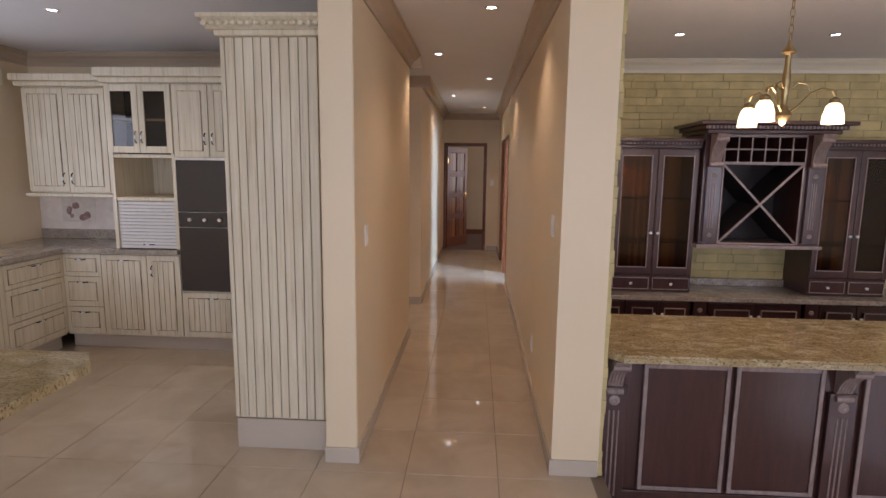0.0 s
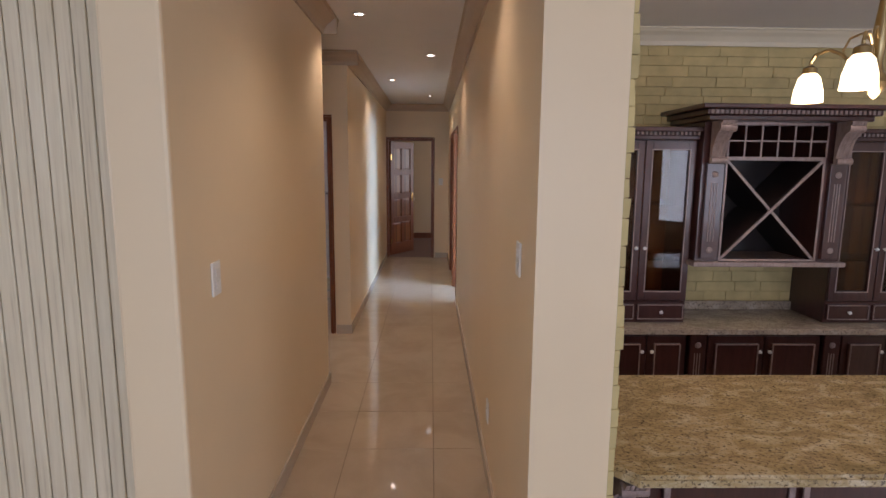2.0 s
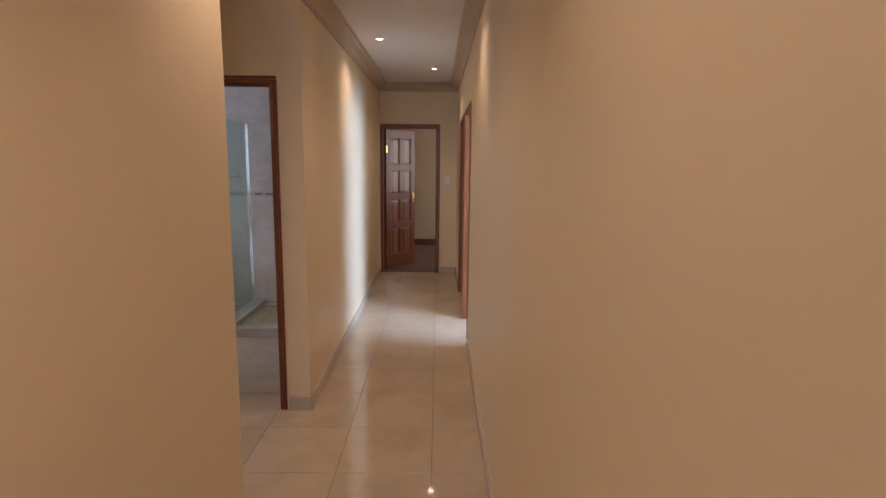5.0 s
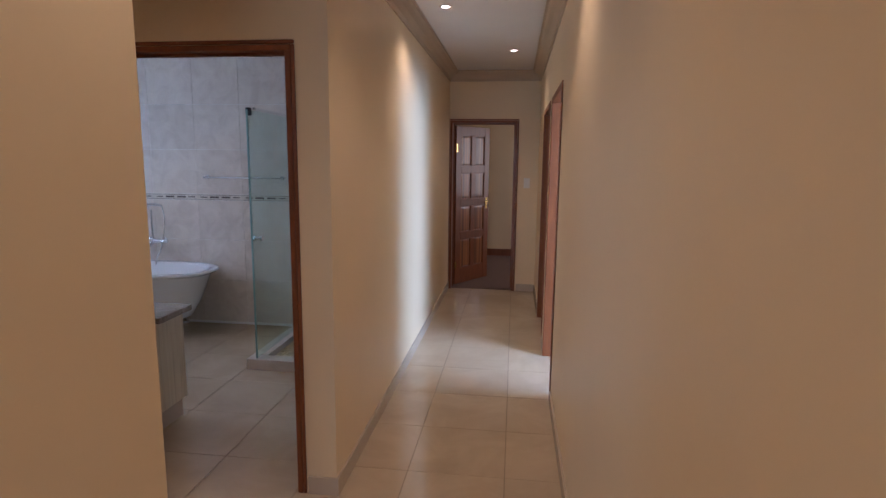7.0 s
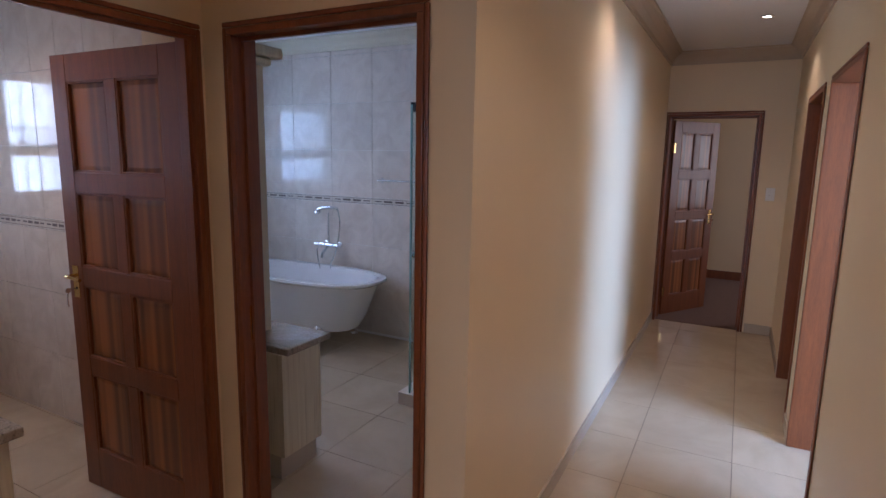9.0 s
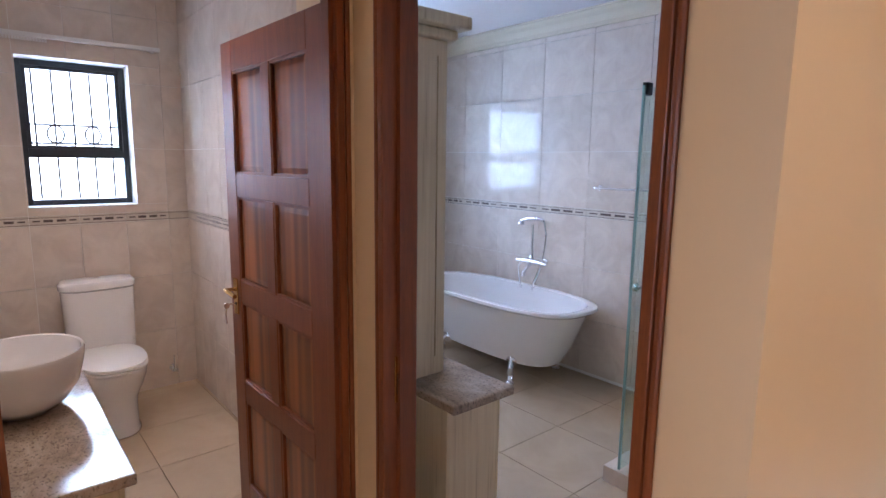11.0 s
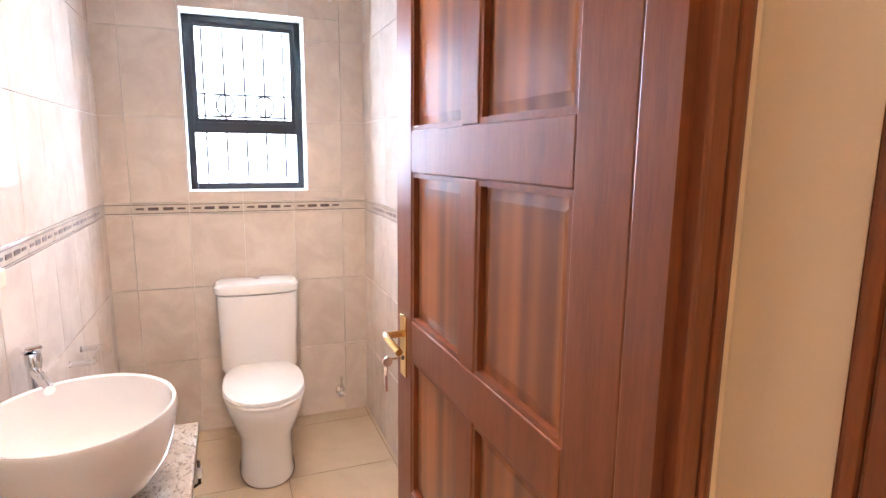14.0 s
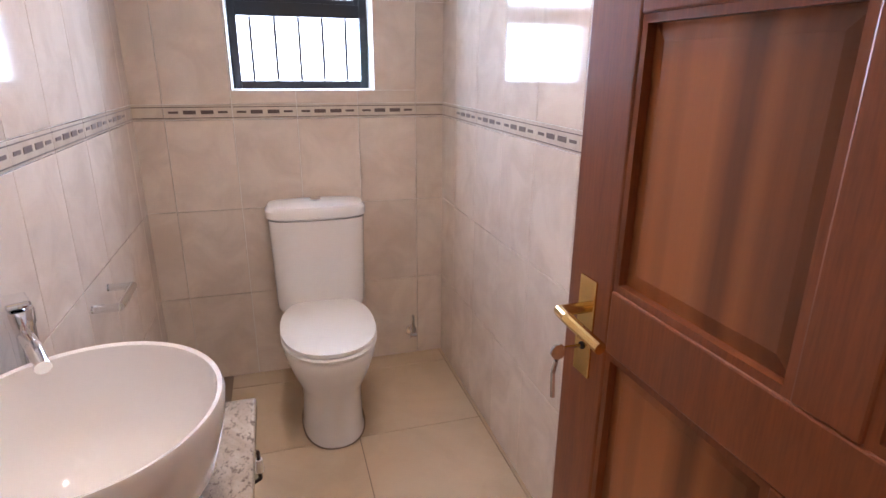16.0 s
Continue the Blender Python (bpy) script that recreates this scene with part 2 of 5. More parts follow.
# ---- mesh helpers ----
def box(bm, x0, y0, z0, x1, y1, z1, bevel=0.0):
    """Adds a box; bevel: rounded edges of that size."""
    r = bmesh.ops.create_cube(bm, size=1.0, matrix=Matrix.Translation(((x0 + x1) / 2, (y0 + y1) / 2, (z0 + z1) / 2)) @ Matrix.Diagonal((abs(x1 - x0), abs(y1 - y0), abs(z1 - z0), 1)))
    if bevel:
        es = list({e for v in r["verts"] for e in v.link_edges})
        bmesh.ops.bevel(bm, geom=es, offset=bevel, segments=2, affect="EDGES", profile=0.5)
    return bm


def boxes(*rows, bevel=0.0):
    bm = bmesh.new()
    for r in rows:
        box(bm, *r, bevel=bevel)
    return bm


def rod(bm, a, b, r, n=10, r2=None):
    """Adds a round bar from a to b."""
    a, b = Vector(a), Vector(b)
    m = Matrix.Translation((a + b) / 2) @ (b - a).to_track_quat("Z", "Y").to_matrix().to_4x4()
    bmesh.ops.create_cone(bm, cap_ends=True, segments=n, radius1=r, radius2=r if r2 is None else r2, depth=(b - a).length, matrix=m)
    return bm


def tube(bm, pts, r, n=8):
    for a, b in zip(pts, pts[1:]):
        rod(bm, a, b, r, n)
    for p in pts[1:-1]:
        bmesh.ops.create_uvsphere(bm, u_segments=n, v_segments=6, radius=r, matrix=Matrix.Translation(p))
    return bm


def lathe(bm, profile, n=24, m=Matrix(), sx=1.0, sy=1.0):
    """Adds a body of turning about z from (radius, height) pairs."""
    rings = []
    for r, z in profile:
        rings.append([bm.verts.new(m @ Vector((sx * r * math.cos(2 * math.pi * i / n), sy * r * math.sin(2 * math.pi * i / n), z))) for i in range(n)])
    for p, q in zip(rings, rings[1:]):
        for i in range(n):
            bm.faces.new((p[i], p[(i + 1) % n], q[(i + 1) % n], q[i]))
    for ring, (r, z) in ((rings[0], profile[0]), (rings[-1], profile[-1])):
        if r > 1e-4:
            bm.faces.new(ring if ring is rings[-1] else ring[::-1])
    return bm


def prism(bm, outline, axis, a, b):
    """Adds a bar with a 2D outline, run along axis from a to b. The outline is in the other two axes, in order."""
    def at(p, s):
        q = list(p)
        q.insert("xyz".index(axis), s)
        return bm.verts.new(q)
    lo, hi = [at(p, a) for p in outline], [at(p, b) for p in outline]
    k = len(outline)
    for i in range(k):
        bm.faces.new((lo[i], lo[(i + 1) % k], hi[(i + 1) % k], hi[i]))
    bm.faces.new(lo[::-1])
    bm.faces.new(hi)
    return bm


def mesh_of(name, bm, material, smooth=False):
    bmesh.ops.recalc_face_normals(bm, faces=bm.faces[:])
    me = bpy.data.meshes.new(name)
    bm.to_mesh(me)
    bm.free()
    me.materials.append(material)
    if smooth:
        for p in me.polygons:
            p.use_smooth = True
        me.set_sharp_from_angle(angle=radians(40))
    return me


def part(name, bm, material, parent, label="", smooth=False, m=None):
    """One mesh object under a thing or a part."""
    ob = new(name, mesh_of(name, bm, material, smooth))
    ob.parent = parent
    if m is not None:
        ob.matrix_basis = m
    return tagged(ob, label)


def thing(name, m, label, category, group=""):
    return_ob = new(name)
    return_ob.matrix_basis = m
    return_ob.empty_display_size = 0.1
    return tagged(return_ob, label, category, group)


def solo(name, bm, material, label, category, group="", smooth=False, m=None):
    ob = new(name, mesh_of(name, bm, material, smooth))
    if m is not None:
        ob.matrix_basis = m
    return tagged(ob, label, category, group)


def structure(name, bm, material, label, category, smooth=False):
    return tagged(new(name, mesh_of(name, bm, material, smooth)), label, category, kind="structure")


def wall(name, axis, u0, u1, v0, v1, z0, z1, material, holes=(), label="cream painted plaster wall", bevel=0.0):
    """A wall along axis from u0 to u1, v0..v1 thick, with openings (u, u, z, z)."""
    bm = bmesh.new()

    def put(a, b, c, d):
        if b - a > 1e-4 and d - c > 1e-4:
            box(bm, *((a, v0, c, b, v1, d) if axis == "x" else (v0, a, c, v1, b, d)), bevel=bevel)
    edge = u0
    for a, b, c, d in sorted(holes):
        put(edge, a, z0, z1)
        put(a, b, z0, c)
        put(a, b, d, z1)
        edge = b
    put(edge, u1, z0, z1)
    return structure(name, bm, material, label, "wall")


# ---- the shell ----
XL, XR, CEILZ = -0.575, 0.494, 2.65
wall("wall_corridor_west_near", "y", 3.22, 5.614, -0.755, XL, 0, CEILZ, PAINT, label="cream painted corridor wall with a rounded end", bevel=0.012)
wall("wall_corridor_east", "y", 3.186, 11.36, XR, 0.745, 0, CEILZ, PAINT, [(8.098, 9.022, 0, 2.072), (9.318, 10.202, 0, 2.072)], "cream painted corridor wall with two doorways", 0.0)
wall("wall_end", "x", -0.80, 0.75, 11.36, 11.56, 0, CEILZ, PAINT, [(-0.577, 0.232, 0, 2.08)], "cream painted end wall of the corridor")
wall("wall_corridor_west_far", "y", 6.97, 11.36, -0.76, -0.587, 0, CEILZ, PAINT)
wall("wall_bath_south", "x", -2.06, -0.587, 6.87, 6.97, 0, CEILZ, PAINT, [(-1.577, -0.752, 0, 2.075)], "cream painted wall round the bathroom doorway")
wall("wall_wc_front", "y", 5.614, 6.868, -1.775, -1.705, 0, CEILZ, PAINT, [(5.98, 6.835, 0, 2.075)], "cream painted wall round the toilet doorway")
wall("wall_recess_south", "x", -1.705, -0.755, 5.45, 5.614, 0, CEILZ, PAINT)
# toilet room and bathroom
wall("wall_wc_south", "x", -4.415, -1.776, 5.70, 5.87, 0, CEILZ, TILEGROUT, label="tiled wall of the toilet room")
wall("wall_wc_north", "x", -4.415, -1.98, 7.15, 7.30, 0, CEILZ, TILEGROUT, label="tiled partition of the toilet room")
wall("wall_facade_west", "y", 5.70, 9.65, -4.65, -4.415, 0, CEILZ, TILEGROUT, [(6.255, 6.835, 1.29, 2.17), (7.85, 8.85, 1.29, 2.17)], "tiled outer wall with two windows")
wall("wall_wc_corner_west", "x", -2.06, -1.98, 6.971, 7.15, 0, CEILZ, WALLTILE, label="tiled corner of the toilet room")
wall("wall_bath_north", "x", -4.415, -0.76, 9.47, 9.65, 0, CEILZ, TILEGROUT, label="tiled bathroom wall behind the bath")
wall("wall_bath_side", "y", 6.97, 9.47, -0.77, -0.761, 0, CEILZ, TILEGROUT, label="tiled bathroom side wall")
# kitchen
wall("wall_kitchen_back", "x", -4.2, -0.755, 5.55, 5.62, 0, CEILZ, PAINT, label="painted and tiled kitchen wall")
wall("wall_kitchen_west", "y", -4.0, 5.62, -4.40, -4.20, 0, CEILZ, PAINT, [(2.6, 4.6, 1.05, 2.25)], "painted kitchen wall with a window")
# bar and living room
wall("wall_bar_back", "x", 0.745, 6.2, 5.86, 6.05, -0.36, CEILZ, STONE, label="wall clad with split sandstone")
wall("wall_bar_east", "y", -4.0, 6.05, 6.2, 6.4, -0.36, CEILZ, PAINT, [(-3.4, -0.6, 0.3, 2.1), (3.4, 5.4, 0.3, 2.1)])
wall("wall_living_south", "x", -4.4, 6.4, -4.2, -4.0, -0.36, CEILZ, PAINT, [(-3.0, 3.0, 0.3, 2.4)])
# side room and bedroom
wall("wall_side_room_north", "x", 0.745, 3.9, 10.9, 11.0, 0, CEILZ, PAINT)
wall("wall_side_room_south", "x", 0.745, 3.9, 6.15, 6.25, 0, CEILZ, PAINT)
wall("wall_side_room_east", "y", 6.15, 11.0, 3.7, 3.9, 0, CEILZ, PAINT, [(6.35, 8.1, 0.9, 2.2)])
wall("wall_bedroom_north", "x", -2.5, 3.2, 14.0, 14.2, 0, CEILZ, PAINT)
wall("wall_bedroom_west", "y", 11.56, 14.0, -2.7, -2.5, 0, CEILZ, PAINT)
wall("wall_bedroom_east", "y", 11.56, 14.0, 3.0, 3.2, 0, CEILZ, PAINT, [(12.5, 13.9, 0.9, 2.2)])
wall("wall_bedroom_south", "x", 0.75, 3.2, 11.44, 11.56, 0, CEILZ, PAINT)
wall("wall_bedroom_south_west", "x", -2.7, -0.80, 11.44, 11.56, 0, CEILZ, PAINT)

structure("ceiling", boxes((-4.6, -4.3, CEILZ, 6.5, 14.3, CEILZ + 0.12)), CEIL, "smooth off-white painted ceiling", "ceiling")
floor = structure("floor", boxes((-4.6, -4.1, -0.10, 0.78, 11.40, -0.006)), GROUT, "floor of large polished cream tiles", "floor")
floor_bar = structure("floor_bar", boxes((0.78, -4.1, -0.46, 6.3, 6.0, -0.366)), TILE, "sunken floor of the bar area", "floor")
structure("floor_step", boxes((0.762, -4.0, -0.40, 0.779, 3.186, -0.007)), SKIRT, "tiled riser of the step down", "step")
structure("floor_side_room", boxes((0.78, 6.2, -0.10, 3.9, 11.1, -0.008)), TILE, "floor of the side room", "floor")
structure("floor_bedroom", boxes((-2.7, 11.40, -0.10, 3.2, 14.2, 0.004)), CARPET, "brown bedroom carpet", "carpet")
structure("ground", boxes((-400, -400, -0.9, 400, 400, -0.6)), GRASS, "garden ground", "ground")
structure("roof", boxes((-4.9, -4.6, CEILZ + 0.13, 6.8, 14.6, CEILZ + 0.3)), PLASTER, "flat slab above the ceiling", "roof")

# cornices: a stepped moulding
CPROF = [(0, 0), (0, -0.115), (0.014, -0.115), (0.018, -0.085), (0.045, -0.050), (0.075, -0.030), (0.088, -0.014), (0.105, -0.012), (0.105, 0)]


def cornice(name, axis, side, at, a, b, material=CORN, top=CEILZ):
    """Along axis from a to b on the wall at `at`, standing out to side (+1, -1)."""
    bm = bmesh.new()
    prism(bm, [(at + side * p, top - 0.001 + q) for p, q in CPROF], axis, a, b)
    return structure(name, bm, material, "painted moulded cornice", "cornice")


cornice("cornice_west_near", "y", 1, XL, 3.22, 5.614)
cornice("cornice_west_near_end", "x", 1, 5.614, -1.705, XL + 0.105)
cornice("cornice_east", "y", -1, XR, 3.186, 11.36)
cornice("cornice_west_far", "y", 1, -0.587, 6.87, 11.36)
cornice("cornice_bath_south", "x", -1, 6.87, -1.705, -0.587 + 0.105)
cornice("cornice_wc_front", "y", 1, -1.705, 5.614, 6.87)
cornice("cornice_end", "x", -1, 11.36, -0.587, XR)
cornice("cornice_bar_back", "x", -1, 5.845, 0.75, 6.2, CORN_PALE)
cornice("cornice_bath_north", "x", -1, 9.458, -4.41, -0.77, CORN_PALE)
cornice("cornice_kitchen_back", "x", -1, 5.55, -4.2, -0.76)
cornice("cornice_kitchen_west", "y", 1, -4.2, -4.0, 5.55)

# skirting
SK = 0.09
for n, rows in (("baseboard_west_near", [(XL, 3.22, 0, XL + 0.012, 5.626, SK), (-0.755, 5.614, 0, XL, 5.626, SK), (-0.755, 3.208, 0, XL + 0.012, 3.22, SK)]),
                ("baseboard_east", [(XR - 0.012, 3.174, 0, XR, 8.06, SK), (XR - 0.012, 9.06, 0, XR, 9.28, SK), (XR - 0.012, 10.24, 0, XR, 11.348, SK), (XR, 3.174, 0, 0.74, 3.186, SK)]),
                ("baseboard_west_far", [(-0.587, 6.858, 0, -0.575, 11.348, SK), (-0.725, 6.858, 0, -0.587, 6.87, SK)]),
                ("baseboard_end", [(0.265, 11.348, 0, XR - 0.012, 11.36, SK)]),
                ("baseboard_recess", [(-1.705, 6.858, 0, -1.623, 6.87, SK)])):
    structure(n, boxes(*rows, bevel=0.002), SKIRT, "tiled beige skirting", "skirting")
structure("baseboard_bedroom", boxes((-2.5, 13.985, 0.004, 3.0, 14.0, 0.12)), DOORWOOD, "dark wooden skirting", "skirting")


# ---- doors ----
def door_frame(name, m, w, h, depth, label="red-brown stained wooden door frame"):
    """Local: opening from x 0 to w, wall from y 0 (front) to depth; casing stands on both faces."""
    fr = thing(name, m, label, "door frame")
    fr["kind"] = "structure"
    c, t = 0.018, 0.010
    lin = 0.026
    for nm, rows in (("jamb", (0.001, -t, 0, lin, depth + t, h - lin)), ("jamb", (w - lin, -t, 0, w - 0.001, depth + t, h - lin)), ("head", (0.001, -t, h - lin, w - 0.001, depth + t, h - 0.001))):
        part(nm, boxes(rows, bevel=0.004), DOORWOOD, fr)
    for y0, y1 in ((-t, -0.001), (depth + 0.001, depth + t)):
        for rows in ((-c, y0, 0, -0.001, y1, h), (w + 0.001, y0, 0, w + c, y1, h), (-c, y0, h + 0.001, w + c, y1, h + c)):
            part("casing", boxes(rows, bevel=0.006), DOORWOOD, fr)
    for rows in ((lin, depth - 0.062, 0, lin + 0.014, depth - 0.046, h - lin - 0.015), (w - lin - 0.014, depth - 0.062, 0, w - lin, depth - 0.046, h - lin - 0.015), (lin, depth - 0.062, h - lin - 0.014, w - lin, depth - 0.046, h - lin)):
        part("door_stop", boxes(rows), DOORWOOD, fr)
    return fr


def panel_door(name, m, w, h, label, handle_side=1, flip=1):
    """Local: hinge edge at x 0, leaf to x w, thickness 0.042 about y 0. Eight raised panels. flip: side with the key."""
    d = thing(name, m, label, "door")
    t, st, mid = 0.021, 0.105, 0.065
    rails = [0.0, 0.215, 0.2 + (h - 0.32) * 0.25, 0.2 + (h - 0.32) * 0.5, 0.2 + (h - 0.32) * 0.75, h - 0.115]
    zr = [(0.0, 0.20)] + [(rails[i] - 0.045, rails[i] + 0.045) for i in (2, 3, 4)] + [(h - 0.115, h)]
    part("stile", boxes((0, -t, 0, st, t, h), bevel=0.003), DOORWOOD, d)
    part("stile", boxes((w - st, -t, 0, w, t, h), bevel=0.003), DOORWOOD, d)
    for a, b in zr:
        part("rail", boxes((st, -t, a, w - st, t, b), bevel=0.003), DOORWOOD, d)
    cx = w / 2
    for (a, b), (a2, b2) in zip(zr, zr[1:]):
        part("muntin", boxes((cx - mid / 2, -t, b, cx + mid / 2, t, a2), bevel=0.003), DOORWOOD, d)
        for x0, x1 in ((st, cx - mid / 2), (cx + mid / 2, w - st)):
            bm = bmesh.new()
            box(bm, x0 - 0.004, -0.006, b - 0.004, x1 + 0.004, 0.006, a2 + 0.004)
            for s in (-1, 1):
                lo = [bm.verts.new((x, s * 0.006, z)) for x, z in ((x0 + 0.012, b + 0.012), (x1 - 0.012, b + 0.012), (x1 - 0.012, a2 - 0.012), (x0 + 0.012, a2 - 0.012))]
                hi = [bm.verts.new((x, s * 0.009, z)) for x, z in ((x0 + 0.030, b + 0.030), (x1 - 0.030, b + 0.030), (x1 - 0.030, a2 - 0.030), (x0 + 0.030, a2 - 0.030))]
                for i in range(4):
                    bm.faces.new((lo[i], lo[(i + 1) % 4], hi[(i + 1) % 4], hi[i]))
                bm.faces.new(hi)
            part("panel", bm, PANELWOOD, d, "lighter striped wooden panel")
            bead = bmesh.new()
            for s in (-1, 1):
                for row in ((x0, s * 0.006, b, x0 + 0.010, s * 0.018, a2), (x1 - 0.010, s * 0.006, b, x1, s * 0.018, a2), (x0 + 0.010, s * 0.006, b, x1 - 0.010, s * 0.018, b + 0.010), (x0 + 0.010, s * 0.006, a2 - 0.010, x1 - 0.010, s * 0.018, a2)):
                    box(bead, *row)
            part("bead", bead, DOORWOOD, d)
    hx, hz = w - 0.055, 1.035
    for s in (-1, 1):
        pl = part("lock_plate", boxes((hx - 0.02, s * t, hz - 0.085, hx + 0.02, s * (t + 0.004), hz + 0.065), bevel=0.001), BRASS, d, "polished brass lock plate")
        lev = bmesh.new()
        tube(lev, [(hx, s * t, hz + 0.02), (hx, s * (t + 0.045), hz + 0.02), (hx - 0.03, s * (t + 0.05), hz + 0.022), (hx - 0.105, s * (t + 0.046), hz + 0.014)], 0.0085, 10)
        part("lever", lev, BRASS, pl, "brass lever handle", True)
        # flat dark disc in place of the shaded keyhole
        part("keyhole", rod(bmesh.new(), (hx, s * (t + 0.003), hz - 0.04), (hx, s * (t + 0.006), hz - 0.04), 0.006, 8), HOLLOW_SHADE, pl)
    s = flip
    key = bmesh.new()
    rod(key, (hx, s * (t + 0.004), hz - 0.04), (hx, s * (t + 0.035), hz - 0.04), 0.003, 6)
    lathe(key, [(0.001, -0.002), (0.012, -0.002), (0.012, 0.002), (0.001, 0.002)], 12, Matrix.Translation((hx, s * (t + 0.042), hz - 0.045)) @ pose(0, 0, 0, 0, 90, 0))
    tube(key, [(hx, s * (t + 0.045), hz - 0.058), (hx + 0.004, s * (t + 0.046), hz - 0.08), (hx + 0.002, s * (t + 0.045), hz - 0.12)], 0.004, 6)
    part("key", key, CHROME, d, "key with a second key hanging from it", True)
    for z in (0.25, h - 0.28):
        hb = boxes((-0.004, -t - 0.002, z - 0.05, 0.028, -t, z + 0.05))
        for k in range(5):
            rod(hb, (-0.006, -t - 0.005, z - 0.05 + k * 0.02 + 0.001), (-0.006, -t - 0.005, z - 0.05 + k * 0.02 + 0.019), 0.006, 8)
        part("hinge", hb, BRASS, d, "brass butt hinge")
    return d


door_frame("door_frame_bath", pose(-1.577, 6.87, 0), 0.825, 2.075, 0.10)
door_frame("door_frame_wc", pose(-1.705, 5.98, 0, 0, 0, 90), 0.855, 2.075, 0.07)
door_frame("door_frame_end", pose(-0.577, 11.36, 0), 0.809, 2.08, 0.20)
door_frame("door_frame_side_near", pose(XR, 9.022, 0, 0, 0, -90), 0.924, 2.072, 0.251)
door_frame("door_frame_side_far", pose(XR, 10.202, 0, 0, 0, -90), 0.884, 2.072, 0.251)
panel_door("panelled_door", pose(-1.802, 6.845, 0.008, 0, 0, 181), 0.815, 2.03, "red-brown eight-panel wooden door standing open into the toilet room", flip=1)
panel_door("panelled_door", pose(-0.54, 11.585, 0.008, 0, 0, 58), 0.73, 2.03, "red-brown eight-panel wooden door, open into the bedroom", flip=-1)
panel_door("panelled_door", pose(0.70, 10.16, 0.008, 0, 0, -90), 0.80, 2.03, "closed red-brown eight-panel wooden door", flip=1)
panel_door("panelled_door", pose(0.80, 8.975, 0.008, 0, 0, 8), 0.85, 2.03, "red-brown wooden door, open into the bright side room", flip=-1)
lk = thing("strike_plate", pose(-1.5508, 6.912, 0.97), "brass strike plate let into the door jamb", "strike plate")
part("plate", boxes((-0.0005, -0.013, -0.07, 0.0025, 0.013, 0.07), bevel=0.0006), BRASS, lk)
# slot drawn as a dark strip, its shade put into the colour
part("slot", boxes((0.0026, -0.006, -0.045, 0.0034, 0.006, 0.02)), HOLLOW_SHADE, lk)


# ---- windows ----
def window(name, m, w, h, bars, rings, label):
    """Local: opening x 0..w, z 0..h, frame about y 0, outside at +y."""
    wd = thing(name, m, label, "window")
    wd["kind"] = "structure"
    f = 0.035
    for row in ((0.002, -0.02, 0.002, f, 0.03, h - 0.002), (w - f, -0.02, 0.002, w - 0.002, 0.03, h - 0.002), (f, -0.02, 0.002, w - f, 0.03, f), (f, -0.02, h - f, w - f, 0.03, h - 0.002), (f, -0.025, h * 0.335, w - f, 0.03, h * 0.335 + 0.055)):
        part("window_frame", boxes(row, bevel=0.003), BLACKMETAL, wd)
    zt = h * 0.335 + 0.055
    for row in ((f, -0.012, zt, f + 0.022, 0.02, h - f), (w - f - 0.022, -0.012, zt, w - f, 0.02, h - f), (f + 0.022, -0.012, zt, w - f - 0.022, 0.02, zt + 0.02), (f + 0.022, -0.012, h - f - 0.02, w - f - 0.022, 0.02, h - f)):
        part("sash", boxes(row, bevel=0.002), BLACKMETAL, wd)
    for z0, z1 in ((f, h * 0.335), (zt, h - f)):
        g = part("pane", boxes((f, 0.0, z0, w - f, 0.004, z1)), CLEAR, wd)
        g.visible_shadow = False
    for i in range(bars):
        x = f + (w - 2 * f) * (i + 0.5) / bars
        part("burglar_bar", rod(bmesh.new(), (x, 0.06, f), (x, 0.06, h - f), 0.0065, 6), BLACKMETAL, wd)
    if rings:
        for z in (zt + 0.035, zt + 0.15):
            part("cross_bar", rod(bmesh.new(), (f, 0.06, z), (w - f, 0.06, z), 0.006, 6), BLACKMETAL, wd)
        for i in range(rings):
            x = f + (w - 2 * f) * (i + 0.5 + (0.1 if i == 0 else -0.1)) / rings
            pts = [(x + 0.045 * math.cos(a * math.pi / 10), 0.06, zt + 0.0925 + 0.055 * math.sin(a * math.pi / 10)) for a in range(21)]
            part("ring", tube(bmesh.new(), pts, 0.006, 6), BLACKMETAL, wd)
    part("window_sill", boxes((0.001, -0.152, -0.012, w - 0.001, -0.021, 0.001)), PLASTIC, wd, "white tiled sill")
    return wd


window("window_1", pose(-4.57, 6.255, 1.29, 0, 0, 90), 0.58, 0.88, 5, 2, "black steel window with black burglar bars in the toilet room")
window("window_2", pose(-4.57, 7.85, 1.29, 0, 0, 90), 1.0, 0.88, 8, 3, "black steel bathroom window with burglar bars")
window("window_3", pose(-4.30, 2.6, 1.05, 0, 0, 90), 2.0, 1.2, 12, 4, "black steel kitchen window")
window("window_4", pose(3.8, 8.1, 0.9, 0, 0, -90), 1.75, 1.3, 12, 4, "steel window of the side room")
window("window_5", pose(6.3, 5.4, 0.3, 0, 0, -90), 2.0, 1.8, 12, 4, "steel window of the bar area")
window("window_6", pose(6.3, -0.6, 0.3, 0, 0, -90), 2.8, 1.8, 18, 5, "wide steel window of the living room with burglar bars")
structure("backdrop", boxes((-9.0, 4.0, -0.5, -8.9, 12.0, 6.0)), BACKDROP, "overexposed bright outdoors beyond the windows", "backdrop")


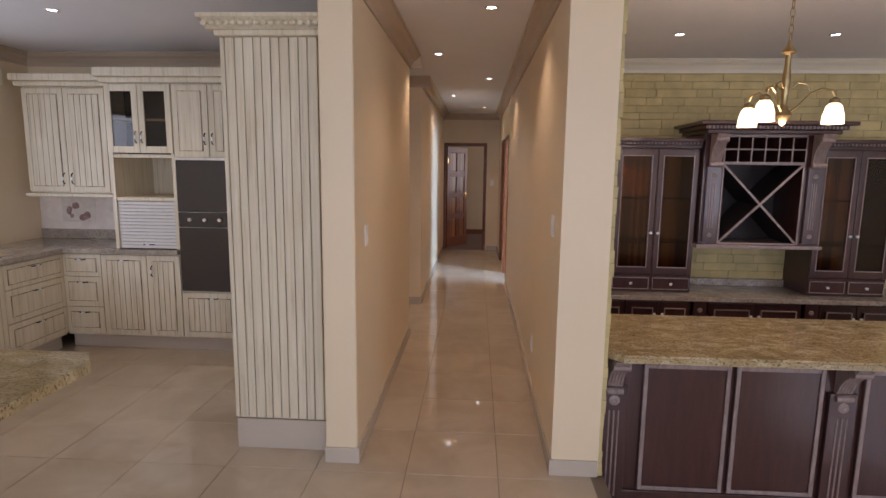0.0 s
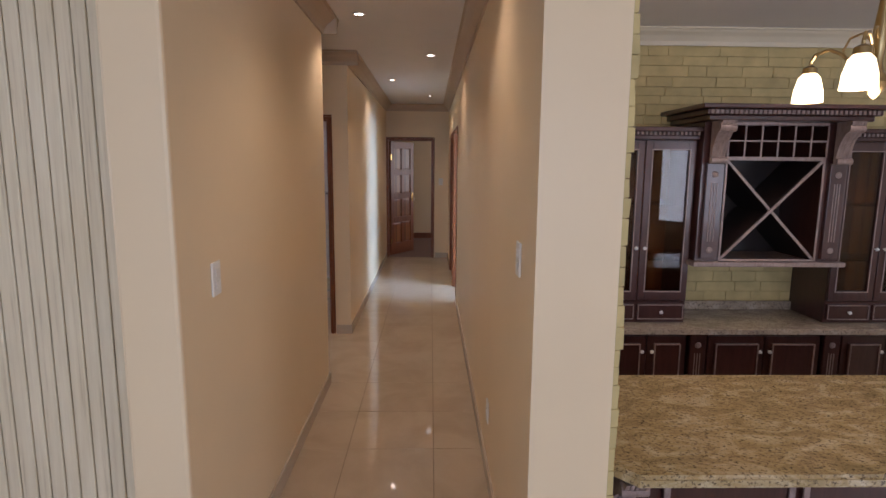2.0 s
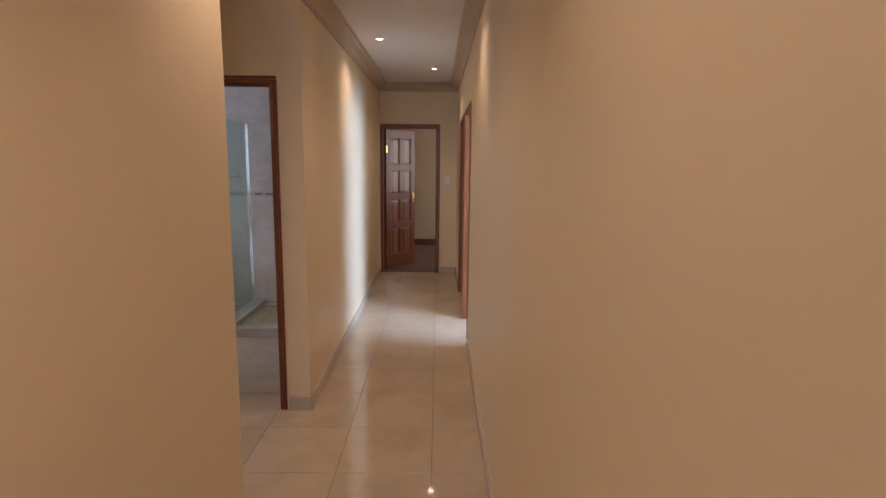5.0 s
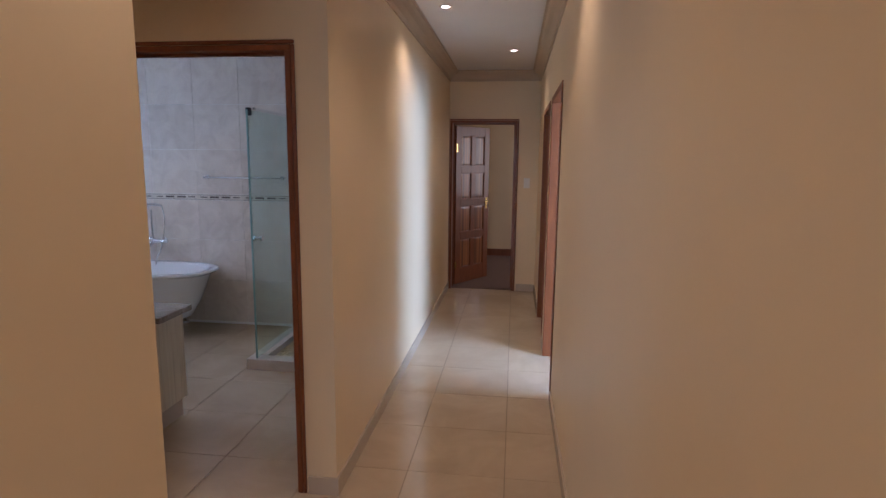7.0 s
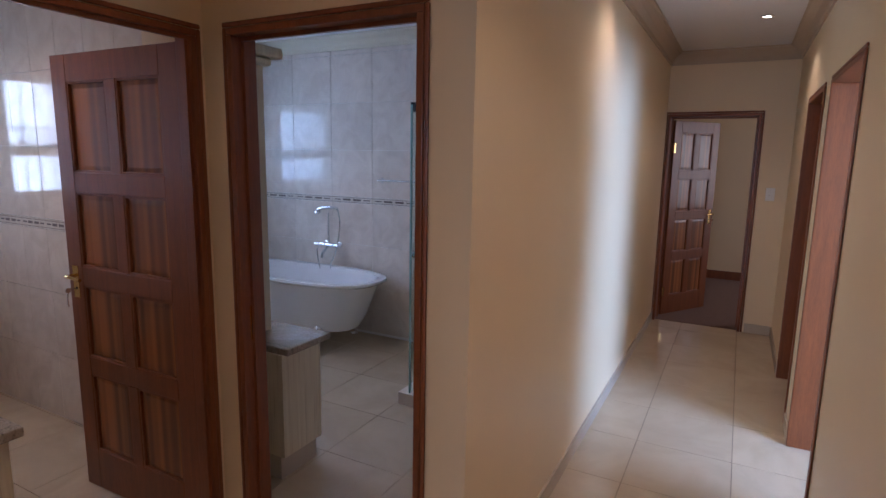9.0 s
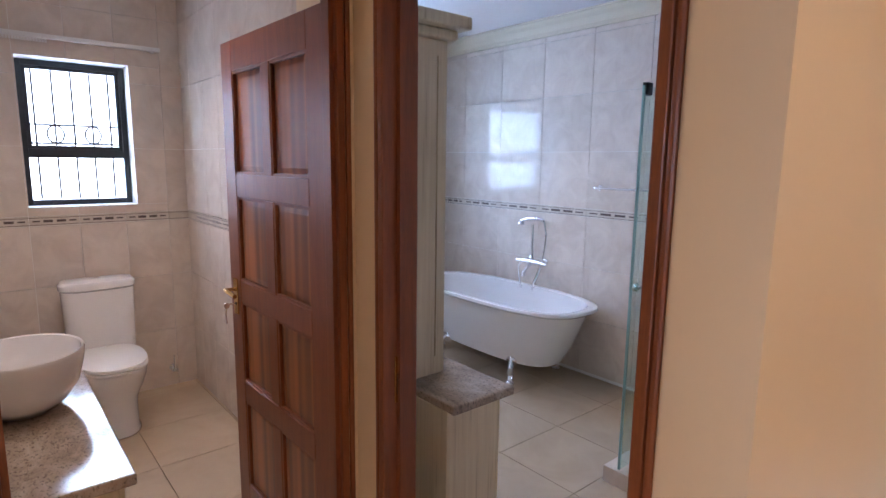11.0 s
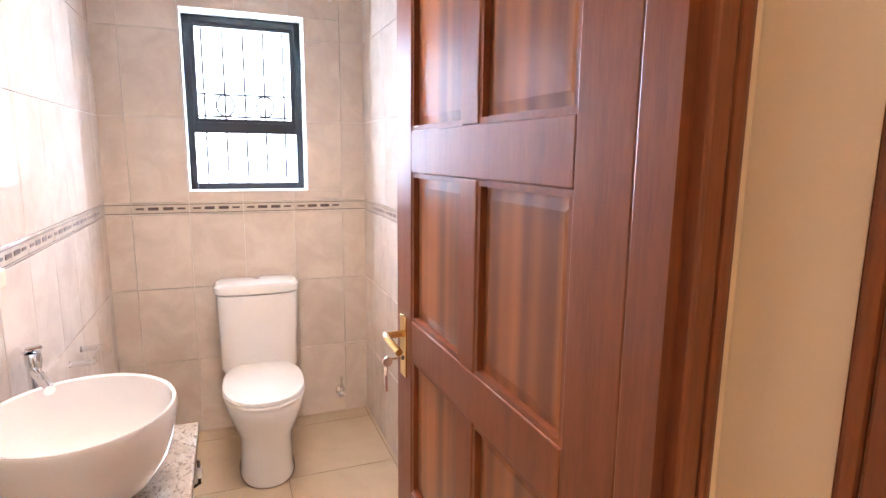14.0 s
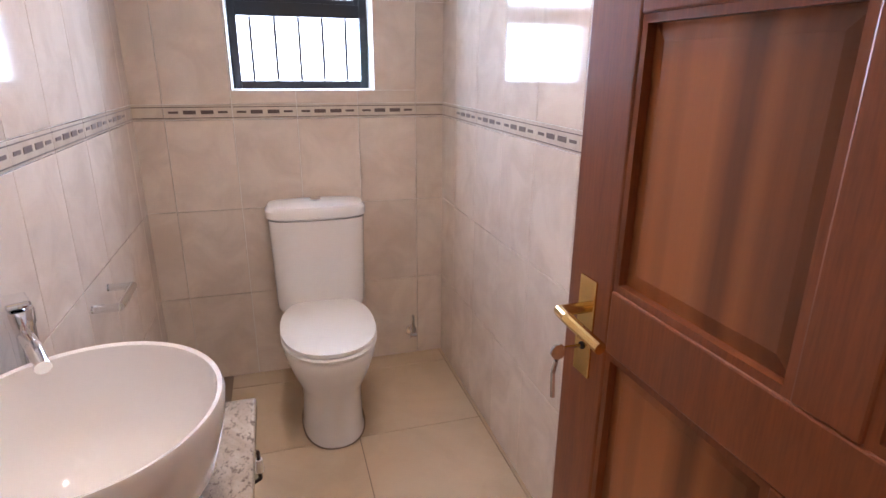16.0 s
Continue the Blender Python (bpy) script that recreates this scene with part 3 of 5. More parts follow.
# ---- downlights ----
def downlight(x, y, z=CEILZ, power=22, first=[]):
    m = pose(x, y, z)
    if first:
        d = copy_thing(first[0], m)
    else:
        d = thing("downlight", m, "small round recessed downlight, lit", "downlight", "ceiling downlights")
        part("trim_ring", lathe(bmesh.new(), [(0.030, -0.001), (0.042, -0.001), (0.044, -0.005), (0.036, -0.009), (0.030, -0.004)], 24), CHROME, d, "metal trim ring", True)
        part("bulb", lathe(bmesh.new(), [(0.0301, -0.0015), (0.0301, -0.004), (0.01, -0.006), (0.0001, -0.0062)], 20), BULB, d, "glowing bulb face", True)
        first.append(d)
    lamp("downlight_beam", "SPOT", look((x, y, z - 0.012), (x, y, 0)), power, WARM, 0.03, spot=120)
    return d


for x, y in ((0.13, 4.05), (-0.305, 5.53), (0.18, 6.95), (-0.295, 8.53), (0.17, 10.1)):
    downlight(x, y)
# the one at x -1.15 is unseen, added to brighten the door recess
for x, y in ((-2.78, 4.07), (1.55, 4.79), (2.68, 4.80), (-1.15, 6.2), (-3.3, 6.55), (-2.6, 6.5), (-2.6, 8.2)):
    downlight(x, y, power=8 if x == -1.15 else 18 if x < -1 and y > 5 else 22)


# ---- kitchen ----
def handle(parent, x, y, z, horizontal=True, along="x", out=-1):
    """Dark bow handle with a cream ceramic centre, standing out along -y (or x)."""
    bm = bmesh.new()
    pts = [(-0.048, 0, 0), (-0.035, out * 0.022, 0), (0.035, out * 0.022, 0), (0.048, 0, 0)]
    def put(p):
        a, o, c = p
        if not horizontal:
            a, c = 0, a
        return (x + a, y + o, z + c) if along == "x" else (x + o, y + a, z + c)
    tube(bm, [put(p) for p in pts], 0.0045, 6)
    h = part("handle", bm, DARKHANDLE, parent, "dark bow handle", True)
    part("grip", rod(bmesh.new(), put((-0.016, out * 0.022, 0)), put((0.016, out * 0.022, 0)), 0.0085, 10), CERAMIC, h, "cream ceramic grip")


def limed_front(parent, x0, x1, z0, z1, y, name="door", grooves=True, hx=None, hz=None, horizontal=False):
    """A framed front facing -y with a grooved centre field."""
    d = part(name, boxes((x0 + 0.003, y - 0.02, z0 + 0.003, x1 - 0.003, y, z1 - 0.003), bevel=0.003), LIMED, parent)
    w = min(0.055, (z1 - z0) * 0.22)
    part("field_edge", boxes((x0 + w - 0.006, y - 0.0225, z0 + w - 0.006, x1 - w + 0.006, y - 0.0205, z1 - w + 0.006)), LIMEDARK, d, "dark rubbed groove")
    bm = bmesh.new()
    a, b = x0 + w, x1 - w
    n = max(1, round((b - a) / 0.05)) if grooves else 1
    for i in range(n):
        box(bm, a + (b - a) * i / n + 0.002, y - 0.027, z0 + w, a + (b - a) * (i + 1) / n - 0.002, y - 0.023, z1 - w, bevel=0.0015)
    tagged(part("field", bm, LIMED, d), kind="stuff")
    if hx is not None:
        handle(d, hx, y - 0.02, hz, horizontal)
    return d


YF, KB = 4.95, 5.548
units = [("drawer_unit", -3.549, -3.19), ("base_cabinet", -3.19, -2.78), ("base_cabinet", -2.78, -2.48)]
for nm, a, b in units:
    u = thing(nm, pose(0, 0, 0), "cream limed kitchen base unit on a grey plinth", "cabinet", "kitchen base units")
    part("body", boxes((a, YF, 0.13, b, KB, 0.868)), LIMED, u)
    part("plinth", boxes((a, YF + 0.06, 0.0, b, YF + 0.10, 0.129)), SKIRT, u, "grey tiled plinth")
    if nm == "drawer_unit":
        for z0, z1 in ((0.15, 0.39), (0.39, 0.66), (0.66, 0.86)):
            limed_front(u, a, b, z0, z1, YF, "drawer", False, (a + b) / 2, z1 - 0.05, True)
    else:
        limed_front(u, a, b, 0.14, 0.86, YF, "door", True, (a + b) / 2 if a < -3 else a + 0.05, 0.81 if a < -3 else 0.72, a < -3)
# sink run along the window wall
for k, (a, b) in enumerate(((3.2, 3.7), (3.7, 4.3), (4.3, 4.93))):
    u = thing("base_cabinet", pose(-3.55, b, 0, 0, 0, 90), "cream limed base unit under the sink worktop", "cabinet", "kitchen base units")
    w = b - a
    part("body", boxes((-w, 0.0, 0.13, 0, 0.62, 0.868)), LIMED, u, m=pose(0, 0, 0))
    part("plinth", boxes((-w, 0.06, 0, 0, 0.10, 0.129)), SKIRT, u)
    if k == 2:
        for z0, z1 in ((0.15, 0.39), (0.39, 0.66), (0.66, 0.86)):
            limed_front(u, -w, 0, z0, z1, 0.0, "drawer", False, -w / 2, z1 - 0.05, True)
    else:
        limed_front(u, -w, 0, 0.14, 0.86, 0.0, "door", True)
bm = bmesh.new()
prism(bm, [(-4.198, 3.15), (-3.51, 3.15), (-3.51, 4.90), (-2.482, 4.90), (-2.482, KB), (-4.198, KB)], "z", 0.87, 0.908)
solo("kitchen_worktop", bm, GREYGRANITE, "grey-brown granite worktop with an upstand", "worktop")
solo("worktop_upstand", boxes((-4.19, KB - 0.02, 0.909, -3.052, KB, 1.0), bevel=0.003), GREYGRANITE, "low granite upstand behind the worktop", "upstand")
sk = thing("sink", pose(-3.87, 4.15, 0.909), "stainless steel kitchen sink let into the worktop", "sink")
part("rim", boxes((-0.24, -0.4, 0, 0.24, 0.4, 0.006), bevel=0.002), CHROME, sk)
part("bowl", boxes((-0.18, -0.3, 0.0062, 0.18, 0.3, 0.0072)), GREYGRANITE, sk)
# splashback tiles with a picture panel
sb = structure("splashback", boxes((-4.19, KB - 0.003, 1.0, -3.06, KB + 0.001, 1.36)), WALLTILE, "beige tiled splashback", "splashback")
pic = thing("tile_picture", pose(-3.80, KB - 0.006, 1.19), "decorative fruit picture tiles on the splashback", "tile picture")
part("tile", boxes((-0.17, -0.004, -0.12, 0.17, 0.0, 0.12), bevel=0.001), LISTEL, pic)
bm = bmesh.new()
for i in range(14):
    a = random.random() * 6.28
    bmesh.ops.create_uvsphere(bm, u_segments=10, v_segments=6, radius=random.uniform(0.018, 0.036), matrix=Matrix.Translation((0.10 * math.cos(a), -0.004, -0.02 + 0.06 * math.sin(a))) @ Matrix.Diagonal((1, 0.08, 1, 1)))
mo = part("motif", bm, plain("faded_fruit", (0.33, 0.20, 0.17), 0.3, vary=0.5, scale=25, bump=0), pic, "faded brown fruit motif")
tagged(mo, kind="stuff")
# wall cabinets
for a, b, hx in ((-3.98, -3.60, -3.64), (-3.60, -3.22, -3.56), (-3.22, -3.05, None)):
    u = thing("wall_cabinet", pose(0, 0, 0), "cream limed wall cabinet with a grooved door", "cabinet", "kitchen wall cabinets")
    part("body", boxes((a, 5.20, 1.37, b, KB, 2.30)), LIMED, u)
    limed_front(u, a, b, 1.38, 2.29, 5.20, "door", True, hx, 1.50)
solo("cabinet_cornice", boxes((-4.0, 5.12, 2.301, -3.06, KB, 2.34), (-4.0, 5.07, 2.3405, -3.06, KB, 2.40), (-4.0, 5.15, 1.335, -3.06, KB, 1.368), bevel=0.008), LIMED, "cream moulded cornice on the wall cabinets", "cornice")
solo("pelmet", boxes((-4.19, 2.4, 2.30, -4.05, 5.1, 2.45), bevel=0.01), LIMED, "limed pelmet above the kitchen window", "pelmet")
# dresser unit: roller front, open shelf, glazed cupboard
u = thing("dresser_cabinet", pose(0, 0, 0), "cream dresser unit with roller front, open niche and glazed doors", "cabinet")
part("side", boxes((-3.05, YF, 0.91, -3.02, KB, 2.30)), LIMED, u)
part("side", boxes((-2.51, YF, 0.91, -2.485, KB, 2.30)), LIMED, u)
part("back", boxes((-3.02, KB - 0.02, 0.91, -2.51, KB, 2.30)), LIMED, u)
for z in (1.325, 1.69, 2.28):
    part("shelf", boxes((-3.02, YF + 0.005, z, -2.51, KB - 0.021, z + 0.03), bevel=0.003), LIMED, u)
ro = part("roller_front", boxes((-3.02, YF + 0.03, 0.912, -2.51, YF + 0.035, 1.32)), LIMEDARK, u, "grooved backing")
for i in range(14):
    part("slat", boxes((-3.018, YF + 0.012, 0.915 + 0.029 * i, -2.512, YF + 0.029, 0.941 + 0.029 * i), bevel=0.006), ROLLER, ro)
handle(u, -2.76, YF + 0.01, 0.95)
for a, b, hx in ((-3.05, -2.77, -2.795), (-2.765, -2.485, -2.74)):
    d = part("glazed_door", boxes((a, YF - 0.02, 1.73, a + 0.05, YF, 2.29), (b - 0.05, YF - 0.02, 1.73, b, YF, 2.29), (a + 0.05, YF - 0.02, 1.73, b - 0.05, YF, 1.785), (a + 0.05, YF - 0.02, 2.235, b - 0.05, YF, 2.29), bevel=0.003), LIMED, u)
    part("pane", boxes((a + 0.05, YF - 0.012, 1.785, b - 0.05, YF - 0.008, 2.235)), DUSKGLASS, d, "dark glass pane")
    handle(d, hx, YF - 0.02, 1.86, False)
part("inner_shelf", boxes((-3.02, YF + 0.03, 2.0, -2.51, KB - 0.03, 2.015)), LIMED, u)
# dark sheet that paints the shade behind the glazed doors
part("inner_back", boxes((-3.02, YF + 0.20, 1.721, -2.51, YF + 0.21, 2.279)), HOLLOW_SHADE, u)
solo("cabinet_cornice", boxes((-3.08, YF - 0.05, 2.301, -2.0, KB, 2.345), (-3.10, YF - 0.09, 2.3455, -1.98, KB, 2.42), bevel=0.01), LIMED, "cream moulded cornice above the tall units", "cornice")
# oven column
u = thing("oven_cabinet", pose(0, 0, 0), "cream tall unit that houses two black ovens", "cabinet")
part("body", boxes((-2.482, YF, 0.13, -1.98, KB, 2.30)), LIMED, u)
part("plinth", boxes((-2.482, YF + 0.06, 0, -1.98, YF + 0.1, 0.129)), SKIRT, u)
limed_front(u, -2.475, -1.99, 0.14, 0.54, YF, "drawer", True, -2.2, 0.49, True)
limed_front(u, -2.475, -2.17, 1.70, 2.29, YF, "door", False, -2.20, 1.85)
limed_front(u, -2.165, -1.99, 1.70, 2.29, YF, "door", False, -2.135, 1.85)
ov = thing("double_oven", pose(0, 0, 0), "black glass double oven built into the tall unit", "oven")
part("lower_door", boxes((-2.465, YF - 0.03, 0.555, -1.995, YF - 0.001, 1.105), bevel=0.004), BLACKGLASS, ov)
part("control_panel", boxes((-2.465, YF - 0.03, 1.112, -1.995, YF - 0.001, 1.236), bevel=0.004), BLACKGLASS, ov)
part("upper_door", boxes((-2.465, YF - 0.03, 1.242, -1.995, YF - 0.001, 1.675), bevel=0.004), BLACKGLASS, ov)
for x in (-2.36, -2.23, -2.10):
    part("knob", lathe(bmesh.new(), [(0.022, 0), (0.020, 0.018), (0.014, 0.024), (0.001, 0.024)], 16, pose(x, YF - 0.031, 1.175, 90)), CHROME, ov, "chrome knob", True)
part("vent_trim", boxes((-2.465, YF - 0.032, 1.676, -1.995, YF - 0.001, 1.692)), CHROME, ov)

# tall grooved housing beside the corridor
u = thing("tall_cabinet", pose(0, 0, 0), "tall cream limed cabinet with dark grooved boards on a grey plinth", "cabinet")
part("carcass", boxes((-1.285, 3.352, 0.181, -0.79, 4.3, 2.31)), LIMEDARK, u, "dark groove backing")
part("plinth", boxes((-1.31, 3.34, 0.0, -0.757, 4.3, 0.18), bevel=0.002), SKIRT, u, "grey tiled plinth")
x, k = -1.288, 0
widths = [0.052, 0.046, 0.055, 0.043, 0.05, 0.047, 0.053, 0.05, 0.048, 0.054]
for w in widths:
    bm = boxes((x + 0.0022, 3.334, 0.19, x + w - 0.0022, 3.3515, 2.312), bevel=0.004)
    part("board", bm, LIMED, u)
    x += w
part("corner_post", boxes((-1.315, 3.334, 0.19, -1.2905, 4.3, 2.312), bevel=0.006), LIMED, u)
part("crown", boxes((-1.33, 3.30, 2.313, -0.757, 4.3, 2.345), (-1.40, 3.24, 2.39, -0.757, 4.3, 2.415), bevel=0.008), LIMED, u)
bm = bmesh.new()
prism(bm, [(3.30, 2.345), (3.245, 2.39), (3.4, 2.39), (3.4, 2.345)], "x", -1.37, -0.757)
part("cove", bm, LIMED, u)
bm = bmesh.new()
for i in range(16):
    bmesh.ops.create_uvsphere(bm, u_segments=10, v_segments=6, radius=0.016, matrix=Matrix.Translation((-1.36 + 0.039 * i, 3.258, 2.366)) @ Matrix.Diagonal((1.1, 0.6, 0.9, 1)))
part("carved_band", bm, LIMED, u, "carved egg moulding", True)

# island
u = thing("kitchen_island", pose(0, 0, 0), "kitchen island with a polished tan granite top", "kitchen island")
bm = bmesh.new()
prism(bm, [(-2.7, 1.1), (-1.50, 1.1), (-1.39, 1.2), (-1.39, 2.28), (-1.48, 2.39), (-2.7, 2.39)], "z", 0.86, 0.90)
part("top", bm, GRANITE, u)
part("body", boxes((-2.55, 1.25, 0.12, -1.65, 2.1, 0.859), bevel=0.004), LIMED, u)
part("plinth", boxes((-2.5, 1.3, 0, -1.7, 2.05, 0.119)), SKIRT, u)

# ---- bar ----
def edged_panel(parent, x0, x1, z0, z1, y, name="panel", frame=0.016, mat=None):
    p = part(name, boxes((x0, y - 0.016, z0, x1, y, z1), bevel=0.002), mat or MAHOG, parent)
    f = frame
    part("silver_moulding", boxes((x0, y - 0.026, z0, x0 + f, y - 0.0165, z1), (x1 - f, y - 0.026, z0, x1, y - 0.0165, z1), (x0 + f, y - 0.026, z0, x1 - f, y - 0.0165, z0 + f), (x0 + f, y - 0.026, z1 - f, x1 - f, y - 0.0165, z1), bevel=0.004), MAHOG_EDGE, p, "silver-rubbed moulding")
    return p


def corbel(parent, x, y, z, w, d, h, mat):
    """A scrolled bracket under z, standing out from y towards -y."""
    bm = bmesh.new()
    side = []
    for i in range(17):
        s = i / 16
        side.append((y - d * (1 - s) ** 1.6 * (1 + 0.12 * math.sin(s * 9)) - 0.012, z - h * s))
    out = [(y, z)] + side + [(y, z - h)]
    n = 5
    for k in range(n):
        a = x - w / 2 + w * k / n
        prism(bm, out, "x", a + 0.0015, a + w / n - 0.0015)
    for zz, r, yy in ((z - h * 0.16, w * 0.28, y - d * 0.82), (z - h * 0.92, w * 0.22, y - 0.03)):
        rod(bm, (x - w / 2 - 0.004, yy, zz), (x + w / 2 + 0.004, yy, zz), r, 14)
    return part("corbel", bm, mat, parent, "scrolled carved bracket")


def pilaster(parent, x, w, z0, z1, y, mat, edge):
    p = part("pilaster", boxes((x - w / 2, y - 0.03, z0, x + w / 2, y, z1), bevel=0.004), mat, parent)
    bm = bmesh.new()
    for k in (-1, 0, 1):
        rod(bm, (x + k * w * 0.17, y - 0.03, z0 + 0.12), (x + k * w * 0.17, y - 0.03, z1 - 0.14), w * 0.035, 6)
    for zz in (z0 + 0.06, z1 - 0.08):
        lathe(bm, [(w * 0.2, 0), (w * 0.2, 0.004), (w * 0.1, 0.008), (0.001, 0.005)], 16, pose(x, y - 0.03, zz, 90))
    part("fluting", bm, edge, p, "silver-rubbed flutes and rosettes")
    return p


BF, YB = -0.36, 3.40
u = thing("bar_counter", pose(0, 0, 0), "dark mahogany bar counter with silver-edged panels and carved brackets", "bar counter")
part("body", boxes((0.765, YB, BF, 4.2, 4.0, 0.636)), MAHOG, u)
for x0 in (1.017, 1.52, 2.21, 2.72, 3.43):
    edged_panel(u, x0, x0 + 0.475, -0.18, 0.575, YB - 0.001, frame=0.024)
for x in (0.86, 2.10, 3.32):
    pilaster(u, x, 0.15, BF + 0.02, 0.44, YB - 0.001, MAHOG, MAHOG_EDGE)
    corbel(u, x, YB - 0.001, 0.634, 0.085, 0.17, 0.24, MAHOG_EDGE)
part("skirting", boxes((0.77, YB - 0.02, BF, 4.2, YB - 0.001, -0.19), bevel=0.004), MAHOG, u)
bm = bmesh.new()
prism(bm, [(0.85, 3.185), (4.3, 3.185), (4.3, 4.06), (0.762, 4.06), (0.762, 3.28)], "z", 0.638, 0.682)
bmesh.ops.bevel(bm, geom=[e for e in bm.edges if abs(e.verts[0].co.z - e.verts[1].co.z) < 1e-5], offset=0.012, segments=3, affect="EDGES")
solo("granite_slab", bm, GRANITE, "thick gold granite slab on the bar counter", "worktop")

# back bar
def glazed_unit(x0, x1, group):
    u = thing("display_cabinet", pose(0, 0, 0), "dark mahogany display cabinet with two glazed doors and small drawers", "cabinet", group)
    y0, y1, z0, z1 = 5.45, 5.84, 0.535, 1.83
    part("side", boxes((x0, y0, z0, x0 + 0.02, y1, z1)), MAHOG, u)
    part("side", boxes((x1 - 0.02, y0, z0, x1, y1, z1)), MAHOG, u)
    part("back", boxes((x0 + 0.02, y1 - 0.015, z0, x1 - 0.02, y1, z1)), PANELWOOD, u)
    part("top", boxes((x0 + 0.02, y0, z1 - 0.03, x1 - 0.02, y1 - 0.015, z1)), MAHOG, u)
    part("base", boxes((x0 + 0.02, y0, z0, x1 - 0.02, y1 - 0.015, 0.69)), MAHOG, u)
    for z in (0.98, 1.38):
        part("glass_shelf", boxes((x0 + 0.021, y0 + 0.04, z, x1 - 0.021, y1 - 0.02, z + 0.008)), DUSKGLASS, u)
    mid = (x0 + x1) / 2
    for a, b, hx in ((x0 + 0.005, mid - 0.004, mid - 0.03), (mid + 0.004, x1 - 0.005, mid + 0.03)):
        f = 0.05
        d = part("glazed_door", boxes((a, y0 - 0.022, 0.70, a + f, y0 - 0.001, z1 - 0.005), (b - f, y0 - 0.022, 0.70, b, y0 - 0.001, z1 - 0.005), (a + f, y0 - 0.022, 0.70, b - f, y0 - 0.001, 0.77), (a + f, y0 - 0.022, z1 - 0.07, b - f, y0 - 0.001, z1 - 0.005), bevel=0.003), MAHOG, u)
        part("silver_moulding", boxes((a + f - 0.008, y0 - 0.027, 0.762, a + f, y0 - 0.0225, z1 - 0.062), (b - f, y0 - 0.027, 0.762, b - f + 0.008, y0 - 0.0225, z1 - 0.062), (a + f, y0 - 0.027, 0.762, b - f, y0 - 0.0225, 0.77), (a + f, y0 - 0.027, z1 - 0.07, b - f, y0 - 0.0225, z1 - 0.062)), MAHOG_EDGE, d)
        part("pane", boxes((a + f, y0 - 0.013, 0.77, b - f, y0 - 0.009, z1 - 0.07)), DUSKGLASS, d, "dark glass pane")
        part("knob", lathe(bmesh.new(), [(0.006, 0), (0.006, 0.012), (0.014, 0.02), (0.010, 0.03), (0.001, 0.032)], 12, pose(hx, y0 - 0.022, 1.08, 90)), CERAMIC, d, "white ceramic knob", True)
        dr = edged_panel(u, a + 0.01, b - 0.01, 0.56, 0.67, y0 - 0.001, "drawer", 0.008)
        part("knob", lathe(bmesh.new(), [(0.006, 0), (0.006, 0.012), (0.014, 0.02), (0.010, 0.03), (0.001, 0.032)], 12, pose((a + b) / 2, y0 - 0.017, 0.615, 90)), CERAMIC, dr, "white ceramic knob", True)
    part("crown", boxes((x0 - 0.0, y0 - 0.05, z1 + 0.001, x1, y1, z1 + 0.03), (x0 - 0.0, y0 - 0.085, z1 + 0.055, x1, y1, z1 + 0.085), (x0, y0 - 0.03, z1 + 0.03, x1, y1, z1 + 0.055), bevel=0.005), MAHOG, u)
    dent = bmesh.new()
    for i in range(int((x1 - x0) / 0.03)):
        box(dent, x0 + 0.01 + i * 0.03, y0 - 0.055, z1 + 0.033, x0 + 0.026 + i * 0.03, y0 - 0.031, z1 + 0.053)
    tagged(part("dentils", dent, MAHOG_EDGE, u), kind="stuff")
    lamp("cabinet_spot", "SPOT", look((mid - 0.15, y0 + 0.2, z1 - 0.035), (mid - 0.15, y0 + 0.3, 1.0)), 5, (1, 0.45, 0.18), 0.02, spot=110)
    return u


glazed_unit(1.30, 2.02, "display cabinets of the back bar")
glazed_unit(3.045, 3.72, "display cabinets of the back bar")
glazed_unit(4.6, 5.3, "display cabinets of the back bar")
# wine rack with crossed bars
u = thing("wine_rack", pose(0, 0, 0), "dark mahogany wine rack with crossed bars and pigeonholes, hung on stone", "wine rack")
y0, y1 = 5.37, 5.84
part("side", boxes((2.03, y0, 1.0, 2.19, y1, 1.95)), MAHOG, u)
part("side", boxes((2.88, y0, 1.0, 3.04, y1, 1.95)), MAHOG, u)
# back is near-black: the shade deep in the rack is painted on
part("back", boxes((2.19, y1 - 0.02, 1.0, 2.88, y1, 1.95)), HOLLOW_SHADE, u)
part("ledge", boxes((2.0, y0 - 0.05, 0.965, 3.07, y1, 0.999), bevel=0.006), MAHOG_EDGE, u)
part("shelf", boxes((2.19, y0, 1.70, 2.88, y1 - 0.021, 1.715)), MAHOG, u)
part("shelf", boxes((2.19, y0, 1.93, 2.88, y1 - 0.021, 1.95)), MAHOG, u)
grid = boxes((2.19, y0 - 0.006, 1.695, 2.88, y0 - 0.001, 1.72), (2.19, y0 - 0.006, 1.82, 2.88, y0 - 0.001, 1.832), (2.19, y0 - 0.006, 1.93, 2.88, y0 - 0.001, 1.95))
for i in range(7):
    x = 2.19 + 0.68 * i / 6
    box(grid, x, y0 - 0.012, 1.72, x + 0.011, y0 - 0.0061, 1.93)
part("pigeonhole_grid", grid, MAHOG_EDGE, u, "silver-edged pigeonhole grid")
for i in range(1, 6):
    x = 2.19 + 0.68 * i / 6
    part("divider", boxes((x + 0.002, y0, 1.716, x + 0.010, y1 - 0.03, 1.929)), MAHOG, u)
part("inner_frame", boxes((2.19, y0 - 0.008, 1.0, 2.205, y0, 1.694), (2.865, y0 - 0.008, 1.0, 2.88, y0, 1.694), (2.205, y0 - 0.008, 1.0, 2.865, y0, 1.015), bevel=0.002), MAHOG_EDGE, u)
